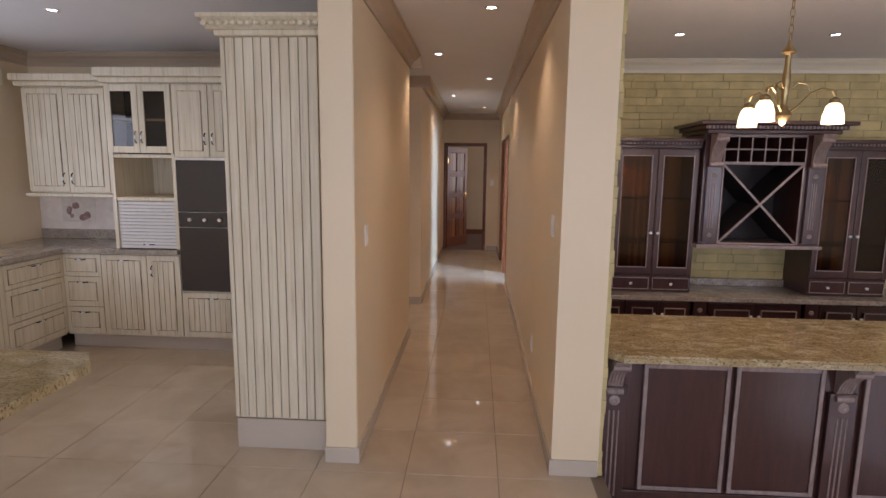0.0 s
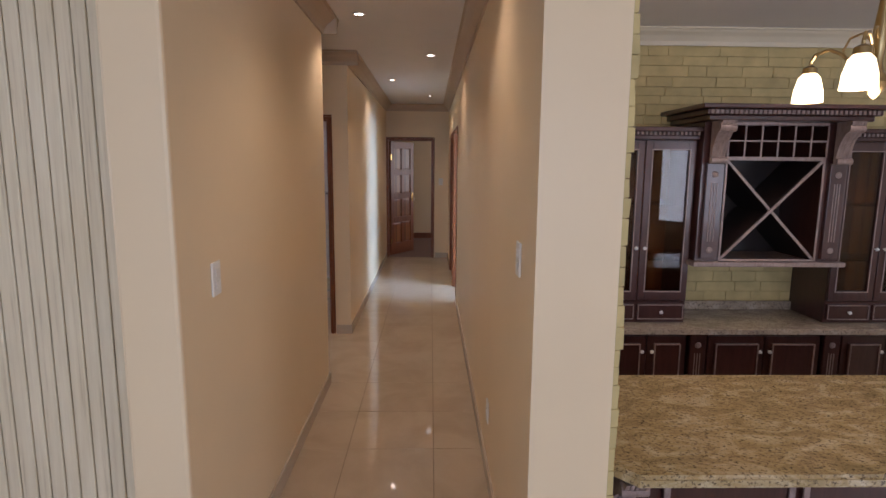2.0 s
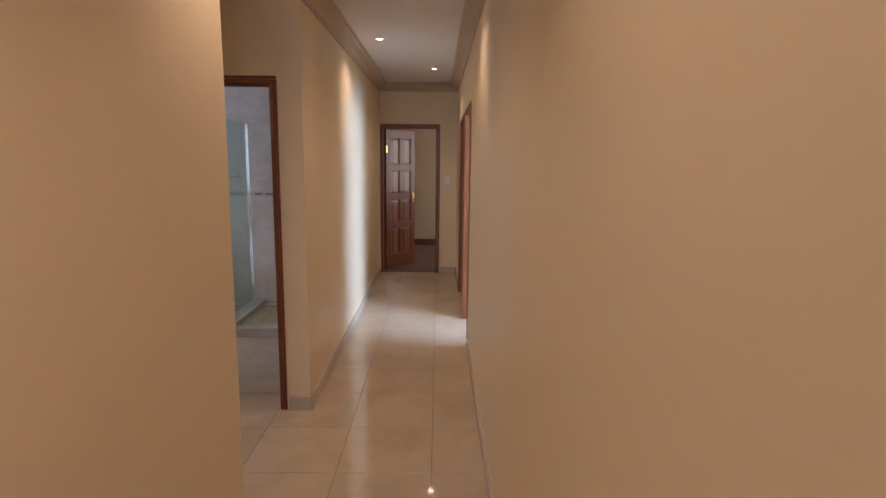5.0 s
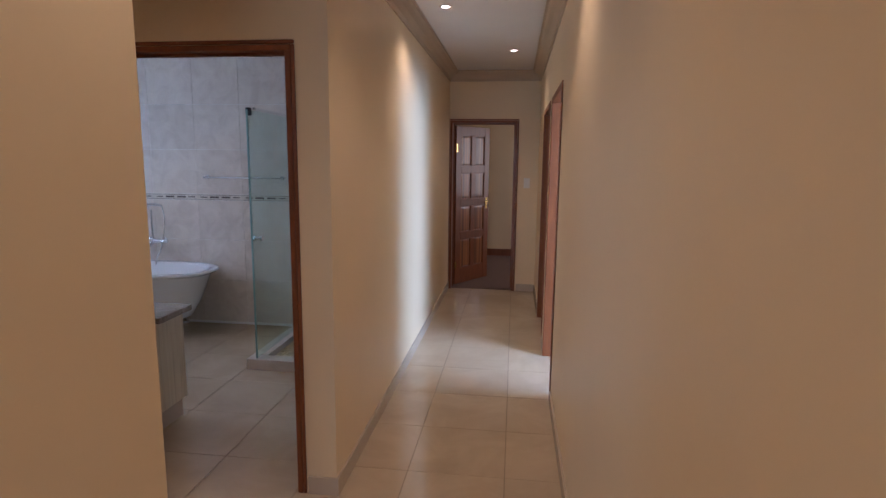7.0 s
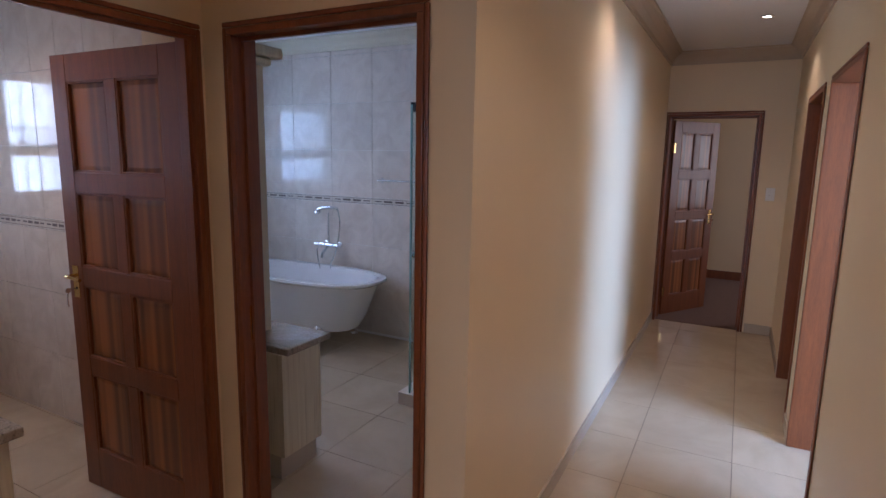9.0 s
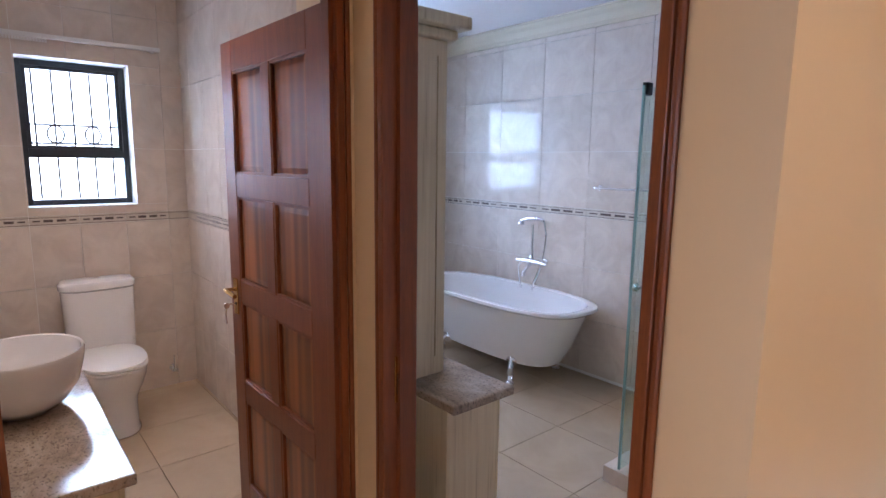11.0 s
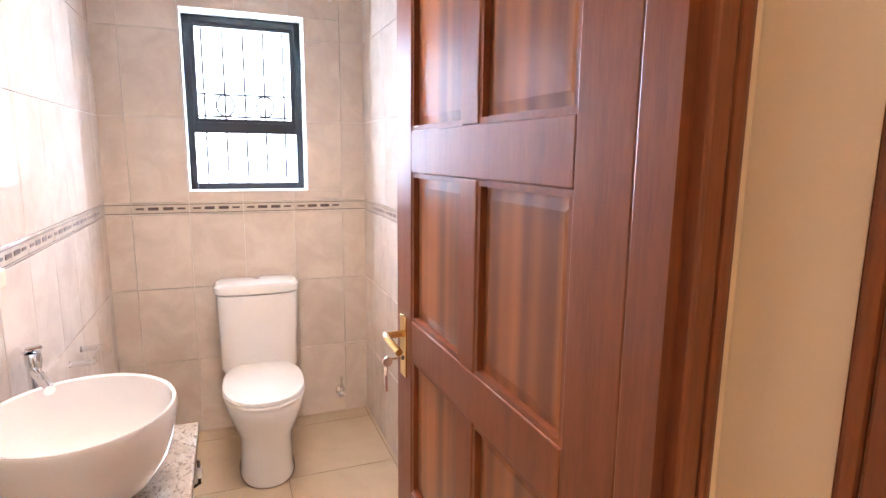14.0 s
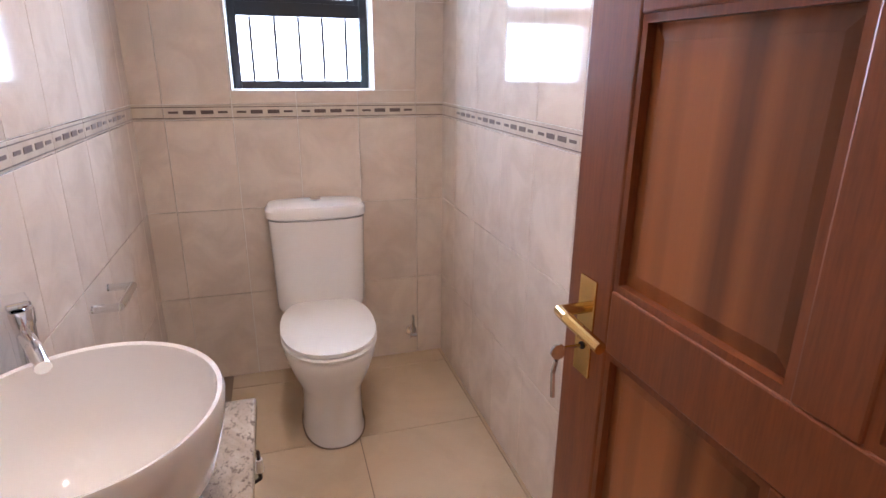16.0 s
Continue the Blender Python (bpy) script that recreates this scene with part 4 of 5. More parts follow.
for s in (1, -1):
    cr = boxes((-0.48, -0.006, -0.009, 0.48, 0.006, 0.009))
    part("cross_bar", cr, MAHOG_EDGE, u, m=pose(2.535, y0 - 0.001 + s * 0.006 + 0.006, 1.355, 0, s * math.degrees(math.atan2(0.68, 0.66)), 0))
    # shelves darker than the mahogany, with the rack's inner shade in their colour
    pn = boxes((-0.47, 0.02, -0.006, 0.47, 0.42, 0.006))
    part("diagonal_shelf", pn, HOLLOW_SHADE, u, m=pose(2.535, y0, 1.355, 0, s * math.degrees(math.atan2(0.68, 0.66)), 0))
for x in (2.11, 2.96):
    pilaster(u, x, 0.11, 1.02, 1.68, y0 - 0.001, MAHOG, MAHOG_EDGE)
    corbel(u, x, y0 - 0.031, 1.95, 0.10, 0.13, 0.28, MAHOG_EDGE)
crown = boxes((1.99, y0 - 0.14, 1.951, 3.08, y1, 1.985), (1.96, y0 - 0.17, 1.9855, 3.11, y1, 2.02), (1.91, y0 - 0.22, 2.0205, 3.16, y1, 2.05), bevel=0.006)
part("crown", crown, MAHOG, u)
dent = bmesh.new()
for i in range(36):
    box(dent, 1.98 + i * 0.031, y0 - 0.178, 1.99, 1.997 + i * 0.031, y0 - 0.171, 2.015)
tagged(part("dentils", dent, MAHOG_EDGE, u), kind="stuff")
solo("back_bar_top", boxes((0.75, 5.28, 0.49, 6.1, 5.84, 0.532), bevel=0.006), GREYGRANITE, "grey-brown granite top of the back bar", "worktop")
solo("granite_upstand", boxes((2.02, 5.815, 0.533, 3.05, 5.838, 0.60), bevel=0.003), GREYGRANITE, "granite upstand against the stone", "upstand")
for i, (a, b) in enumerate(((0.78, 1.42), (1.42, 2.0), (2.14, 2.96), (3.1, 3.75), (3.75, 4.4))):
    u = thing("bar_base_cabinet", pose(0, 0, 0), "dark mahogany base cabinet with silver-edged doors", "cabinet", "base cabinets of the back bar")
    part("body", boxes((a, 5.34, BF, b, 5.83, 0.489)), MAHOG, u)
    mid = (a + b) / 2
    for c, d, hx in ((a + 0.01, mid - 0.003, mid - 0.035), (mid + 0.003, b - 0.01, mid + 0.035)):
        dd = part("door", boxes((c, 5.32, BF + 0.1, d, 5.339, 0.47), bevel=0.003), MAHOG, u)
        edged_panel(dd, c + 0.045, d - 0.045, BF + 0.16, 0.42, 5.319, "field", 0.010)
        part("knob", lathe(bmesh.new(), [(0.006, 0), (0.006, 0.012), (0.014, 0.02), (0.010, 0.03), (0.001, 0.032)], 12, pose(hx, 5.32, 0.36, 90)), CERAMIC, dd, "white ceramic knob", True)
for x in (2.07, 3.03):
    u = thing("fluted_post", pose(0, 0, 0), "dark fluted post between the base cabinets", "post", "posts of the back bar")
    pilaster(u, x, 0.11, BF, 0.488, 5.335, MAHOG, MAHOG_EDGE)

# chandelier
u = thing("chandelier", pose(1.68, 3.48, 0), "antique brass chandelier with three lit frosted bell shades", "chandelier")
part("ceiling_rose", lathe(bmesh.new(), [(0.055, CEILZ - 0.001), (0.05, CEILZ - 0.02), (0.012, CEILZ - 0.035), (0.001, CEILZ - 0.035)], 20), ANTIQUE, u, smooth=True)
for i in range(8):
    z = CEILZ - 0.035 - i * 0.042
    bm = bmesh.new()
    pts = [((0.011 * math.cos(a) if i % 2 else 0), (0 if i % 2 else 0.011 * math.cos(a)), z - 0.026 + 0.026 * math.sin(a)) for a in [k * math.pi / 6 for k in range(13)]]
    part("chain_link", tube(bm, pts, 0.0025, 6), ANTIQUE, u)
part("stem", lathe(bmesh.new(), [(0.004, 2.32), (0.012, 2.30), (0.034, 2.27), (0.036, 2.262), (0.016, 2.25), (0.014, 2.20), (0.022, 2.12), (0.018, 2.05), (0.014, 2.0), (0.022, 1.97), (0.038, 1.955), (0.042, 1.94), (0.03, 1.915), (0.008, 1.89), (0.001, 1.885)], 20), ANTIQUE, u, smooth=True)
for ang in (-12, 110, 222):
    c, s = math.cos(radians(ang)), math.sin(radians(ang))
    prof = [(0.02, 1.95), (0.07, 1.99), (0.12, 2.05), (0.17, 2.075), (0.22, 2.065), (0.235, 2.04), (0.235, 2.01)]
    arm = part("arm", tube(bmesh.new(), [(r * c, r * s, z) for r, z in prof], 0.006, 8), ANTIQUE, u, smooth=True)
    scr = [(0.03, 2.08), (0.06, 2.11), (0.10, 2.10), (0.12, 2.06)]
    part("scroll", tube(bmesh.new(), [(r * c, r * s, z) for r, z in scr], 0.004, 6), ANTIQUE, arm, smooth=True)
    part("cup", lathe(bmesh.new(), [(0.008, 2.03), (0.024, 2.02), (0.026, 2.0), (0.001, 2.0)], 16, pose(0.235 * c, 0.235 * s, 0)), ANTIQUE, arm, smooth=True)
    part("shade", lathe(bmesh.new(), [(0.020, 2.003), (0.036, 1.985), (0.048, 1.94), (0.052, 1.895), (0.049, 1.895), (0.044, 1.94), (0.032, 1.98), (0.018, 1.999)], 24, pose(0.235 * c, 0.235 * s, 0)), SHADE, u, "glowing frosted glass bell shade", True)
lamp("chandelier_glow", "POINT", pose(1.68, 3.48, 1.86), 9, WARM, 0.1)

# ---- corridor fittings ----
def switch(name, m, label, double):
    s = thing(name, m, label, "light switch" if double else "socket")
    part("plate", boxes((-0.037, -0.008, -0.06, 0.037, 0.0, 0.06), bevel=0.003), PLASTIC, s)
    for z in ((0.022, -0.022) if double else (0.0,)):
        part("rocker", boxes((-0.014, -0.012, z - 0.014, 0.014, -0.008, z + 0.014), bevel=0.002), PLASTIC, s)
    return s


switch("light_switch", pose(XL, 3.51, 1.25, 0, 0, 90), "white light switch on the cream wall", True)
switch("light_switch", pose(XR, 3.48, 1.33, 0, 0, -90), "white double light switch on the cream wall", True)
switch("wall_socket", pose(XR, 4.36, 0.36, 0, 0, -90), "white socket low on the cream wall", False)
switch("light_switch", pose(0.36, 11.36, 1.34), "white light switch beside the end door", True)

# stacked stone edge on the bar side of the pillar, and the clad wall behind the bar
def stone_course(parent, axis, at, out, u0, u1, z0, z1, seed, avg=0.26, hmin=0.055, hmax=0.085, relief=0.010):
    rnd = random.Random(seed)
    z = z0
    while z < z1 - 0.02:
        h = min(rnd.uniform(hmin, hmax), z1 - z)
        u = u0
        while u < u1 - 0.01:
            w = min(rnd.uniform(avg * 0.5, avg * 1.5), u1 - u)
            d = out * rnd.uniform(relief * 0.6, relief)
            a, b, c, e = u + 0.0006, u + w - 0.0006, z + 0.0005, z + h - 0.0005
            bm = bmesh.new()
            q = [rnd.uniform(-0.0025, 0.0025) for _ in range(4)]
            lo = [(a, 0, c), (b, 0, c), (b, 0, e), (a, 0, e)]
            k = 0.0018
            hi = [(a + k, d + q[0], c + k), (b - k, d + q[1], c + k), (b - k, d + q[2], e - k), (a + k, d + q[3], e - k)]
            def put(p):
                return bm.verts.new((p[0], at + p[1], p[2]) if axis == "x" else (at + p[1], p[0], p[2]))
            L, Hh = [put(p) for p in lo], [put(p) for p in hi]
            for i in range(4):
                bm.faces.new((L[i], L[(i + 1) % 4], Hh[(i + 1) % 4], Hh[i]))
            bm.faces.new(Hh)
            part("stone", bm, STONE, parent)
            u += w
        z += h


clad = structure("stone_cladding_back", boxes((2.0, 5.857, 0.54, 3.0, 5.8595, 0.6)), STONE, "split sandstone cladding above the cabinets", "cladding")
stone_course(clad, "x", 5.857, -1, 0.78, 4.7, 1.90, 2.54, 3)
stone_course(clad, "x", 5.857, -1, 2.0, 3.07, 0.54, 0.99, 4)
clad2 = structure("stone_cladding_pillar", boxes((0.746, 3.3, 0.1, 0.748, 3.4, 0.2)), STONE, "rough split stone edge of the pillar", "cladding")
stone_course(clad2, "y", 0.747, 1, 3.19, 3.75, 0.0, 2.64, 5, 0.3, relief=0.024)

# ---- toilet room and bathroom things ----
def loft(bm, rings, n=32, power=2.0):
    """Closed body through super-ellipse rings (cx, cy, rx, ry, z)."""
    made = []
    for cx, cy, rx, ry, z in rings:
        row = []
        for i in range(n):
            a = 2 * math.pi * i / n
            c, s = math.cos(a), math.sin(a)
            row.append(bm.verts.new((cx + rx * math.copysign(abs(c) ** (2 / power), c), cy + ry * math.copysign(abs(s) ** (2 / power), s), z)))
        made.append(row)
    for p, q in zip(made, made[1:]):
        for i in range(n):
            bm.faces.new((p[i], p[(i + 1) % n], q[(i + 1) % n], q[i]))
    bm.faces.new(made[0][::-1])
    bm.faces.new(made[-1])
    return bm


TY = 6.545
u = thing("toilet", pose(-3.975, TY, 0), "white ceramic close-coupled toilet with the lid down", "toilet")
part("pan", loft(bmesh.new(), [(0.02, 0, 0.208, 0.122, 0), (0.02, 0, 0.208, 0.122, 0.012), (0.02, 0, 0.200, 0.117, 0.03), (0.02, 0, 0.198, 0.117, 0.17), (0.02, 0, 0.208, 0.126, 0.22), (0.03, 0, 0.235, 0.155, 0.29), (0.035, 0, 0.255, 0.172, 0.35), (0.035, 0, 0.26, 0.176, 0.385), (0.035, 0, 0.255, 0.172, 0.395)], 36, 2.3), CERAMIC, u, smooth=True)
part("seat", loft(bmesh.new(), [(0.035, 0, 0.262, 0.177, 0.398), (0.035, 0, 0.268, 0.182, 0.403), (0.035, 0, 0.268, 0.182, 0.412), (0.035, 0, 0.262, 0.177, 0.416)], 36, 2.3), PLASTIC, u, "white plastic seat", True)
part("lid", loft(bmesh.new(), [(0.03, 0, 0.262, 0.177, 0.419), (0.03, 0, 0.268, 0.182, 0.424), (0.03, 0, 0.265, 0.180, 0.436), (0.03, 0, 0.235, 0.155, 0.444), (0.03, 0, 0.12, 0.085, 0.447)], 36, 2.3), PLASTIC, u, "white plastic lid", True)
part("cistern", loft(bmesh.new(), [(-0.275, 0, 0.095, 0.178, 0.40), (-0.275, 0, 0.10, 0.185, 0.42), (-0.275, 0, 0.102, 0.189, 0.60), (-0.277, 0, 0.105, 0.195, 0.793)], 36, 4.0), CERAMIC, u, smooth=True)
part("cistern_lid", loft(bmesh.new(), [(-0.277, 0, 0.106, 0.197, 0.796), (-0.277, 0, 0.112, 0.204, 0.803), (-0.277, 0, 0.112, 0.204, 0.832), (-0.277, 0, 0.10, 0.191, 0.848), (-0.277, 0, 0.05, 0.117, 0.856), (-0.277, 0, 0.02, 0.032, 0.857)], 36, 3.2), CERAMIC, u, smooth=True)
part("flush_button", lathe(bmesh.new(), [(0.024, 0.856), (0.024, 0.863), (0.018, 0.866), (0.001, 0.866)], 20, pose(-0.277, 0, 0)), CHROME, u, "chrome flush button", True)
for s in (-1, 1):
    part("bolt_cap", lathe(bmesh.new(), [(0.012, 0), (0.010, 0.008), (0.001, 0.010)], 12, pose(0.06, s * 0.104, 0.06, -90 * s)), CHROME, u)
# thin dark ring that stands for the toilet's shadow on the floor
solo("floor_seal", loft(bmesh.new(), [(-3.955, TY, 0.214, 0.127, 0.0006), (-3.955, TY, 0.214, 0.127, 0.003)], 36, 2.3), GROUT, "dark ring that paints the shadow round the foot of the toilet", "seal")

# vanity with vessel basin
u = thing("vanity_unit", pose(0, 0, 0), "cream limed vanity with a brown granite top", "vanity")
part("body", boxes((-3.065, 5.88, 0.12, -2.10, 6.27, 0.627)), LIMED, u)
part("plinth", boxes((-3.03, 5.88, 0, -2.12, 6.24, 0.119)), SKIRT, u)
part("top", boxes((-3.105, 5.872, 0.628, -2.05, 6.314, 0.666), bevel=0.006), GREYGRANITE, u, "brown granite top")
for a, b in ((-3.055, -2.585), (-2.575, -2.11)):
    d = part("door", boxes((a, 6.271, 0.14, b, 6.289, 0.615), bevel=0.003), LIMED, u)
    part("field_edge", boxes((a + 0.05, 6.2895, 0.19, b - 0.05, 6.291, 0.565)), LIMEDARK, d)
    part("field", boxes((a + 0.056, 6.2915, 0.196, b - 0.056, 6.295, 0.559), bevel=0.0015), LIMED, d)
    handle(d, a + 0.03, 6.289, 0.54, False, "x", 1)
BX, BY = -2.775, 6.085
u = thing("vessel_basin", pose(BX, BY, 0.6665), "round white ceramic vessel basin on the granite top", "basin")
part("bowl", lathe(bmesh.new(), [(0.085, 0.0), (0.11, 0.004), (0.16, 0.045), (0.195, 0.10), (0.213, 0.175), (0.218, 0.215), (0.214, 0.225), (0.206, 0.222), (0.198, 0.16), (0.175, 0.09), (0.12, 0.04), (0.05, 0.018), (0.026, 0.016), (0.001, 0.016)], 56, Matrix(), 1.02, 0.95), CERAMIC, u, smooth=True)
part("waste", lathe(bmesh.new(), [(0.025, 0.0165), (0.025, 0.020), (0.012, 0.023), (0.001, 0.023)], 20), CHROME, u, "chrome waste", True)
# dark disc painted as the shaded overflow hole
part("overflow", lathe(bmesh.new(), [(0.009, 0), (0.009, 0.003), (0.001, 0.003)], 14, pose(0.0, -0.186, 0.155, -68)), HOLLOW_SHADE, u)
u = thing("basin_mixer", pose(-3.06, 5.918, 0.6665), "tall chrome basin mixer beside the basin", "tap")
part("column", lathe(bmesh.new(), [(0.028, 0), (0.028, 0.006), (0.022, 0.01), (0.021, 0.25), (0.024, 0.255), (0.024, 0.285), (0.001, 0.29)], 20), CHROME, u, smooth=True)
part("spout", tube(bmesh.new(), [(0, 0, 0.235), (0.06, 0.035, 0.232), (0.115, 0.065, 0.215)], 0.014, 12), CHROME, u, smooth=True)
part("lever", boxes((-0.016, -0.02, 0.291, 0.09, 0.02, 0.303), bevel=0.004), CHROME, u, m=pose(0, 0, 0, 0, -8, 25))
# framed mirror
u = thing("wall_mirror", pose(-0.19, -0.131, 0), "mirror in a cream fluted frame on the tiled wall", "mirror")
part("glass", boxes((-2.72, 5.999, 1.24, -2.12, 6.003, 1.968)), MIRROR, u)
for row in ((-2.79, 5.999, 1.20, -2.721, 6.025, 1.968), (-2.119, 5.999, 1.20, -2.05, 6.025, 1.968)):
    fpart = part("stile", boxes(row, bevel=0.005), LIMED, u)
    for k in (0.25, 0.5, 0.75):
        xx = row[0] + (row[3] - row[0]) * k
        part("flute", boxes((xx - 0.004, 6.0255, 1.26, xx + 0.004, 6.0275, 1.96)), LIMEDARK, fpart)
part("ledge", boxes((-2.80, 5.999, 1.15, -2.04, 6.04, 1.199), bevel=0.006), LIMED, u)
part("crown", boxes((-2.82, 5.999, 1.969, -2.02, 6.07, 2.008), (-2.90, 5.999, 2.0085, -1.99, 6.14, 2.06), bevel=0.008), LIMED, u)
# small fittings
solo("wall_rose", lathe(bmesh.new(), [(0.030, 0.0), (0.030, 0.005), (0.022, 0.008), (0.020, 0.006), (0.012, 0.010), (0.001, 0.011)], 24, pose(-3.045, 5.8625, 1.05, -90)), CHROME, "small round ringed wall fitting on the tiles", "wall fitting", smooth=True)
u = thing("paper_holder", pose(-3.65, 5.862, 0.736), "chrome toilet paper holder on the tiles", "paper holder")
for s in (-1, 1):
    part("rose", lathe(bmesh.new(), [(0.024, 0), (0.024, 0.006), (0.012, 0.014), (0.009, 0.03), (0.001, 0.03)], 18, pose(s * 0.085, 0, 0, -90)), CHROME, u, smooth=True)
    part("bracket", tube(bmesh.new(), [(s * 0.085, 0.02, 0), (s * 0.085, 0.085, 0.0)], 0.012, 10), CHROME, u, smooth=True)
part("bar", rod(bmesh.new(), (-0.085, 0.085, 0), (0.085, 0.085, 0), 0.012, 12), CHROME, u, smooth=True)
u = thing("angle_valve", pose(-4.405, 6.985, 0.13), "small chrome angle valve with its pipe by the toilet", "valve")
part("rose", lathe(bmesh.new(), [(0.028, 0), (0.026, 0.008), (0.012, 0.012), (0.010, 0.04), (0.001, 0.04)], 18, pose(0, 0, 0, 0, 90)), CHROME, u, smooth=True)
part("body", tube(bmesh.new(), [(0.03, 0, 0), (0.045, 0, 0.0), (0.045, 0, 0.10)], 0.007, 10), CHROME, u, smooth=True)
part("tap_handle", rod(bmesh.new(), (0.045, -0.018, -0.01), (0.045, 0.018, -0.01), 0.012, 10), CHROME, u, smooth=True)
u = thing("curtain_rail", pose(-0.115, -0.075, 0.05), "white curtain rail with bunched gliders above the window", "curtain rail")
part("track", boxes((-4.262, 6.03, 2.215, -4.232, 7.09, 2.24), bevel=0.003), PLASTIC, u)
for y in (6.07, 7.05):
    part("bracket", boxes((-4.292, y - 0.01, 2.21, -4.263, y + 0.01, 2.245)), PLASTIC, u)
for i in range(26):
    part("glider", boxes((-4.254, 6.13 + i * 0.014, 2.195, -4.240, 6.139 + i * 0.014, 2.2148)), PLASTIC, u)

# bath
u = thing("freestanding_bath", pose(-3.26, 9.07, 0), "white roll-top bath on chrome claw feet", "bath")
rings = [(0, 0, 0.50, 0.17, 0.15), (0, 0, 0.56, 0.215, 0.17), (0, 0, 0.64, 0.265, 0.30), (0, 0, 0.70, 0.295, 0.45), (0, 0, 0.745, 0.312, 0.555), (0, 0, 0.785, 0.342, 0.560), (0, 0, 0.805, 0.352, 0.575), (0, 0, 0.80, 0.348, 0.592), (0, 0, 0.775, 0.33, 0.598), (0, 0, 0.735, 0.30, 0.588), (0, 0, 0.69, 0.275, 0.45), (0, 0, 0.62, 0.24, 0.28), (0, 0, 0.50, 0.17, 0.205), (0, 0, 0.1, 0.05, 0.20)]
rings = [(a, b, rx * 1.03, ry * 1.03, z * 1.035) for a, b, rx, ry, z in rings]
part("tub", loft(bmesh.new(), rings, 56, 2.9), CERAMIC, u, smooth=True)
for sx in (-1, 1):
    for sy in (-1, 1):
        ft = tube(bmesh.new(), [(sx * 0.36, sy * 0.21, 0.20), (sx * 0.38, sy * 0.245, 0.15), (sx * 0.375, sy * 0.235, 0.09), (sx * 0.385, sy * 0.25, 0.055)], 0.022, 10)
        bmesh.ops.create_uvsphere(ft, u_segments=14, v_segments=8, radius=0.034, matrix=Matrix.Translation((sx * 0.385, sy * 0.255, 0.034)))
        bmesh.ops.create_uvsphere(ft, u_segments=12, v_segments=8, radius=0.05, matrix=Matrix.Translation((sx * 0.36, sy * 0.212, 0.19)) @ Matrix.Diagonal((1, 0.4, 0.7, 1)))
        part("claw_foot", ft, CHROME, u, "chrome ball-and-claw foot", True)
u = thing("bath_mixer", pose(-3.2, 9.458, -0.03), "chrome bath mixer with a telephone hand shower and hose", "tap")
for s in (-1, 1):
    part("inlet", lathe(bmesh.new(), [(0.03, 0), (0.028, 0.01), (0.015, 0.015), (0.013, 0.07), (0.001, 0.07)], 18, pose(s * 0.075, 0, 0.84, 90)), CHROME, u, smooth=True)
    part("valve_handle", tube(bmesh.new(), [(s * 0.075, -0.08, 0.84), (s * 0.12, -0.085, 0.84), (s * 0.155, -0.085, 0.84)], 0.014, 10), CHROME, u, smooth=True)
part("body", tube(bmesh.new(), [(-0.09, -0.075, 0.84), (0.09, -0.075, 0.84)], 0.02, 14), CHROME, u, smooth=True)
part("spout", tube(bmesh.new(), [(0, -0.08, 0.83), (0, -0.13, 0.80), (0, -0.17, 0.765), (0, -0.172, 0.735)], 0.015, 12), CHROME, u, smooth=True)
part("riser", tube(bmesh.new(), [(0, -0.075, 0.85), (0, -0.075, 1.10), (0, -0.075, 1.14)], 0.010, 10), CHROME, u, smooth=True)
hd = part("hand_shower", tube(bmesh.new(), [(-0.11, -0.085, 1.165), (-0.04, -0.09, 1.185), (0.06, -0.09, 1.19), (0.12, -0.09, 1.18)], 0.013, 12), CHROME, u, smooth=True)
part("rose", lathe(bmesh.new(), [(0.012, 0), (0.03, -0.02), (0.032, -0.035), (0.001, -0.037)], 20, pose(-0.115, -0.085, 1.165)), CHROME, hd, smooth=True)
hose = [(0.12, -0.09, 1.18)] + [(0.14 * math.cos(a) + 0.0, -0.08, 0.86 - 0.36 * math.sin(a) + (0.3 * (1 - a / math.pi) if a < math.pi / 2 else 0.0)) for a in [k * math.pi / 16 for k in range(1, 16)]] + [(-0.09, -0.075, 0.84)]
part("hose", tube(bmesh.new(), hose, 0.0065, 8), CHROME, u, "ribbed chrome hose", True)
u = thing("towel_rail", pose(-2.68, 9.458, 1.42), "slim chrome towel rail on the tiles", "towel rail")
part("bar", rod(bmesh.new(), (0.02, -0.06, 0), (0.77, -0.06, 0), 0.008, 12), CHROME, u, smooth=True)
for x in (0.03, 0.76):
    part("bracket", lathe(bmesh.new(), [(0.022, 0), (0.02, 0.008), (0.009, 0.014), (0.009, 0.068), (0.001, 0.07)], 16, pose(x, 0, 0, 90)), CHROME, u, smooth=True)
# bathroom vanity and its tall side frame
u = thing("vanity_unit", pose(0, 0, 0), "cream vanity with a brown granite top in the bathroom", "vanity")
part("body", boxes((-3.2, 7.302, 0.12, -1.785, 7.585, 0.662), bevel=0.003), LIMED, u)
part("plinth", boxes((-3.2, 7.302, 0, -1.81, 7.565, 0.119)), SKIRT, u)
part("top", boxes((-3.22, 7.302, 0.663, -1.745, 7.625, 0.70), bevel=0.007), GREYGRANITE, u, "brown granite top")
u = thing("mirror_tower", pose(0, 0, 0), "tall cream fluted pilaster of a mirror frame on the vanity", "mirror frame")
part("shaft", boxes((-2.28, 7.302, 0.701, -2.045, 7.50, 2.06), bevel=0.004), LIMED, u)
for x in (-2.23, -2.165, -2.10):
    part("flute", boxes((x - 0.004, 7.501, 0.78, x + 0.004, 7.503, 2.0)), LIMEDARK, u)
for y in (7.35, 7.45):
    part("flute", boxes((-2.0445, y - 0.003, 0.78, -2.0425, y + 0.003, 2.0)), LIMEDARK, u)
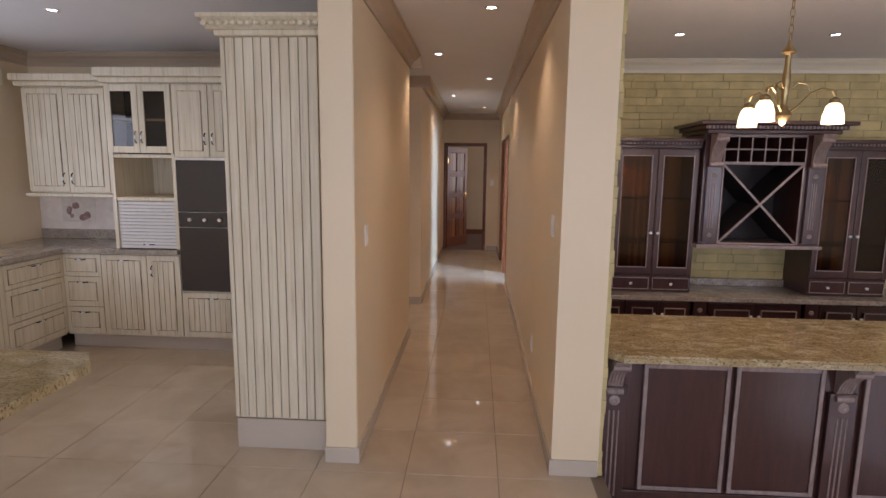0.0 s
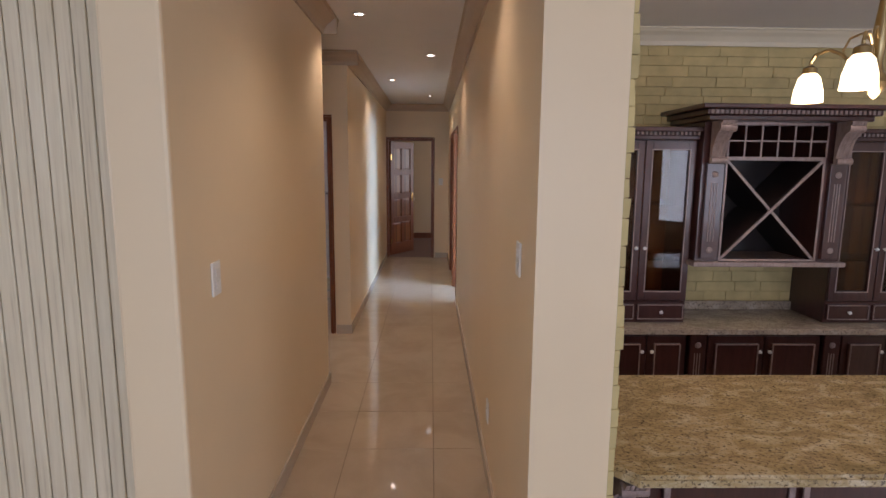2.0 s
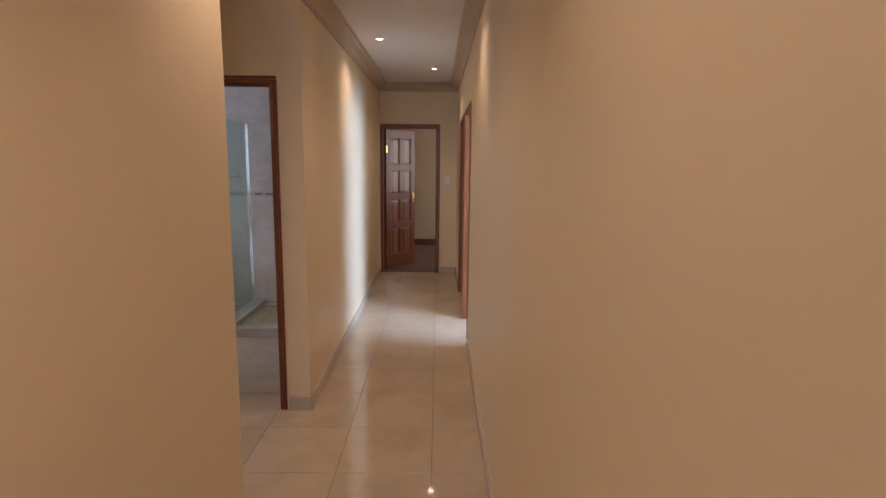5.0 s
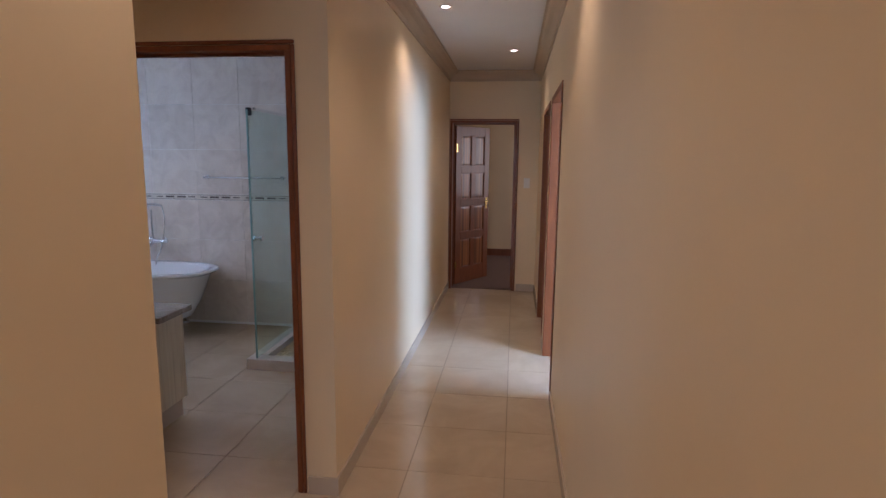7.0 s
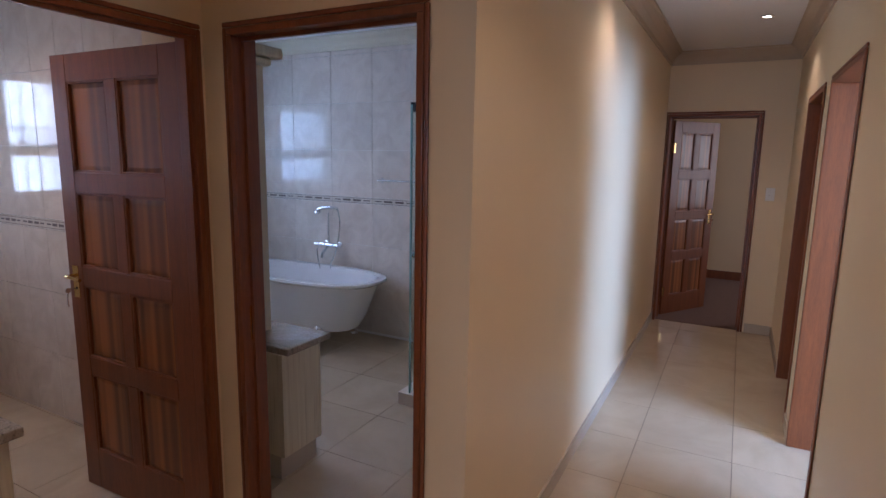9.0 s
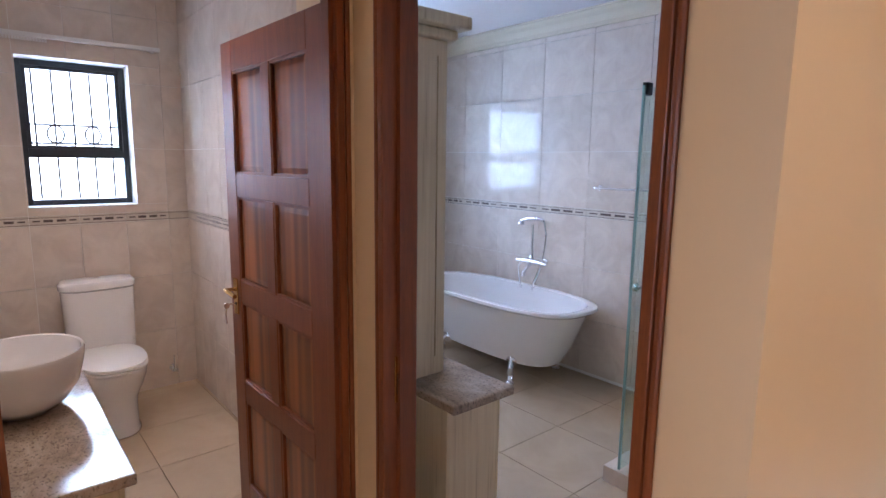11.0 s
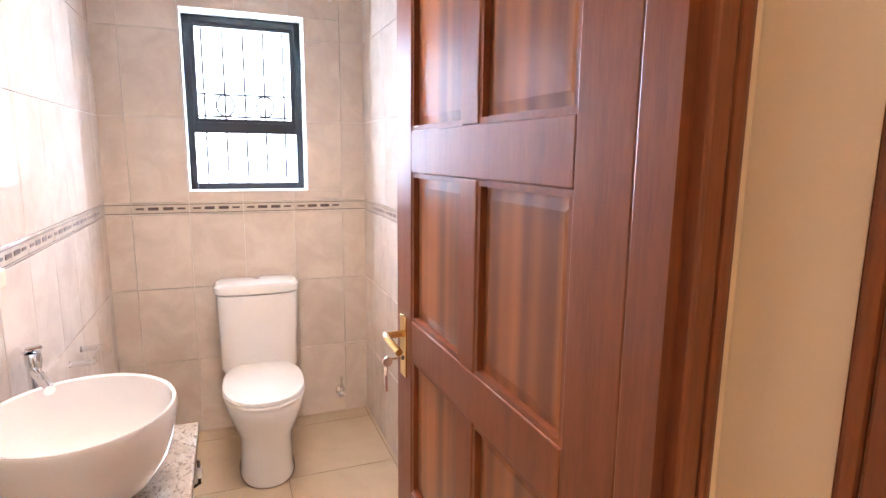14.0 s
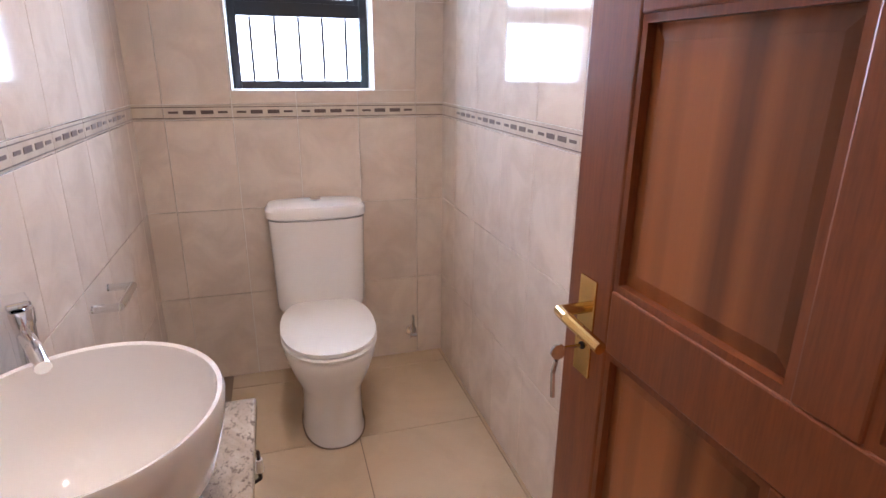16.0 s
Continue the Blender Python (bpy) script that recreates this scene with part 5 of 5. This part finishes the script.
part("crown", boxes((-2.31, 7.302, 2.061, -2.015, 7.53, 2.10), (-2.34, 7.302, 2.1005, -1.975, 7.57, 2.15), bevel=0.01), LIMED, u)
# shower
u = thing("shower_tray", pose(0, 0, 0), "low tiled shower tray with a pebble mosaic floor", "shower tray")
part("curb", boxes((-1.775, 8.34, 0, -0.775, 8.45, 0.085), (-1.775, 8.4505, 0, -1.65, 9.458, 0.085), bevel=0.004), WALLTILE, u)
part("base", boxes((-1.649, 8.451, 0, -0.775, 9.458, 0.035)), TILEGROUT, u)
rnd = random.Random(8)
mo = bmesh.new()
for i in range(22):
    for j in range(26):
        x, y = -1.63 + 0.038 * i, 8.475 + 0.034 * j
        s = 0.0155
        box(mo, x - s, y - s, 0.0355, x + s, y + s, 0.040 + rnd.random() * 0.002)
tagged(part("mosaic", mo, MOSAIC, u, "small yellow and cream mosaic stones"), kind="stuff")
u = thing("shower_screen", pose(-0.035, 0.05, 0), "greenish glass shower door with a chrome top rail and knob", "shower screen")
part("glass_pane", boxes((-1.664, 8.31, 0.09, -1.656, 9.10, 1.94), bevel=0.001), GREENGLASS, u)
part("edge_strip", boxes((-1.666, 8.302, 0.09, -1.654, 8.3095, 1.94)), plain("green_glass_edge", (0.35, 0.55, 0.52), 0.1, bump=0), u, "green polished glass edge")
part("rail", rod(bmesh.new(), (-1.66, 8.42, 1.955), (-1.66, 9.408, 1.955), 0.010, 12), CHROME, u, smooth=True)
part("clamp", boxes((-1.672, 8.31, 1.90, -1.648, 8.36, 1.955), bevel=0.003), BLACKMETAL, u)
part("end_post", boxes((-1.672, 9.101, 0.09, -1.648, 9.125, 1.95)), CHROME, u)
for s in (-1, 1):
    part("knob", lathe(bmesh.new(), [(0.010, 0), (0.010, 0.012), (0.022, 0.02), (0.022, 0.036), (0.001, 0.038)], 18, pose(-1.66 + s * 0.005, 8.40, 1.0, 0, 90 * s)), CHROME, u, "chrome knob", True)


# ---- floor tiles ----
def tile_mesh(name, sx, sy, material, t=0.006):
    return mesh_of(name, boxes((-sx / 2, -sy / 2, -t, sx / 2, sy / 2, 0), bevel=0.0012), material)


FT = tile_mesh("floor_tile", 0.497, 0.497, TILE)
for i in range(-9, 3):
    for j in range(-2, 24):
        x, y = -0.293 + 0.25 + 0.5 * i, 0.13 + 0.25 + 0.5 * j
        inside = (x < 0.74 and y < 3.2) or (-1.9 < x < 0.7 and 5.6 < y < 6.9) or (-0.8 < x < 0.7 and y < 11.4) or (x < -0.7 and (y < 5.5 or 5.9 < y < 9.5))
        if inside and x > -4.6:
            ob = new("floor_tile", FT)
            ob.parent = floor
            ob.matrix_basis = pose(x, y, 0)


# ---- wall tiles, with a border course ----
RECTS = {}


def rect_tile(w, h, material, key):
    k = (round(w, 3), round(h, 3), key)
    if k not in RECTS:
        RECTS[k] = mesh_of("wall_tile", boxes((-w / 2, -0.0035, -h / 2, w / 2, 0.0035, h / 2), bevel=0.001), material)
    return RECTS[k]


ROWS_Z = [(0, 0.411), (0.411, 0.80), (0.80, 1.176), (1.176, 1.237), (1.237, 1.65), (1.65, 2.06), (2.06, 2.47), (2.47, 2.62)]


def wall_tiles(parent_name, m, length, first, pitch=0.257, holes=()):
    """Local: along x from 0, wall face at y 0, tiles stand out to -y. m places them in the world."""
    owner = bpy.data.objects[parent_name]
    dash = bmesh.new()
    edges = [0.0]
    x = first
    while x < length - 0.01:
        if x > 0.01:
            edges.append(x)
        x += pitch
    edges.append(length)
    for z0, z1 in ROWS_Z:
        border = z1 == 1.237
        for a, b in zip(edges, edges[1:]):
            rects = [(a, b, z0, z1)]
            for h0, h1, k0, k1 in holes:
                out = []
                for p, q, r, s in rects:
                    if q <= h0 or p >= h1 or s <= k0 or r >= k1:
                        out.append((p, q, r, s))
                        continue
                    out += [(p, q, r, min(s, k0)), (p, q, max(r, k1), s), (p, min(q, h0), max(r, k0), min(s, k1)), (max(p, h1), q, max(r, k0), min(s, k1))]
                rects = [t for t in out if t[1] - t[0] > 0.008 and t[3] - t[2] > 0.008]
            for p, q, r, s in rects:
                ob = new("border_tile" if border else "wall_tile", rect_tile(q - p - 0.0028, s - r - 0.0028, LISTEL if border else WALLTILE, border))
                ob.parent = owner
                ob.matrix_basis = m @ pose((p + q) / 2, -0.0036, (r + s) / 2)
            if border:
                w = b - a
                for f0, f1, c, t in ((0.0, 1.0, 1.184, 0.003), (0.0, 1.0, 1.226, 0.003), (0.06, 0.22, 1.206, 0.009), (0.27, 0.47, 1.206, 0.015), (0.53, 0.73, 1.206, 0.015), (0.78, 0.94, 1.206, 0.009)):
                    if w > 0.2 or f1 - f0 == 1.0:
                        box(dash, a + f0 * w + 0.002, -0.0085, c - t / 2, a + f1 * w - 0.002, -0.0072, c + t / 2)
    d = new("border_motif", mesh_of("border_motif", dash, MOTIF))
    d.parent = owner
    d.matrix_basis = m
    tagged(d, "dark dashes and lines of the tile border", kind="stuff")


wall_tiles("wall_facade_west", pose(-4.415, 5.87, 0, 0, 0, 90), 1.28, 0.12, holes=[(0.385, 0.965, 1.29, 2.17)])
wall_tiles("wall_wc_south", pose(-1.83, 5.87, 0, 0, 0, 180), 2.585, 0.163)
wall_tiles("wall_wc_north", pose(-4.415, 7.15, 0), 2.348, 0.2)
wall_tiles("wall_bath_north", pose(-4.415, 9.47, 0.025), 3.64, 0.3, 0.45)
wall_tiles("wall_bath_side", pose(-0.77, 9.47, 0.025, 0, 0, -90), 2.39, 0.2, 0.45)
wall_tiles("wall_facade_west", pose(-4.415, 7.30, 0, 0, 0, 90), 2.06, 0.25, 0.45, holes=[(0.55, 1.55, 1.29, 2.17)])
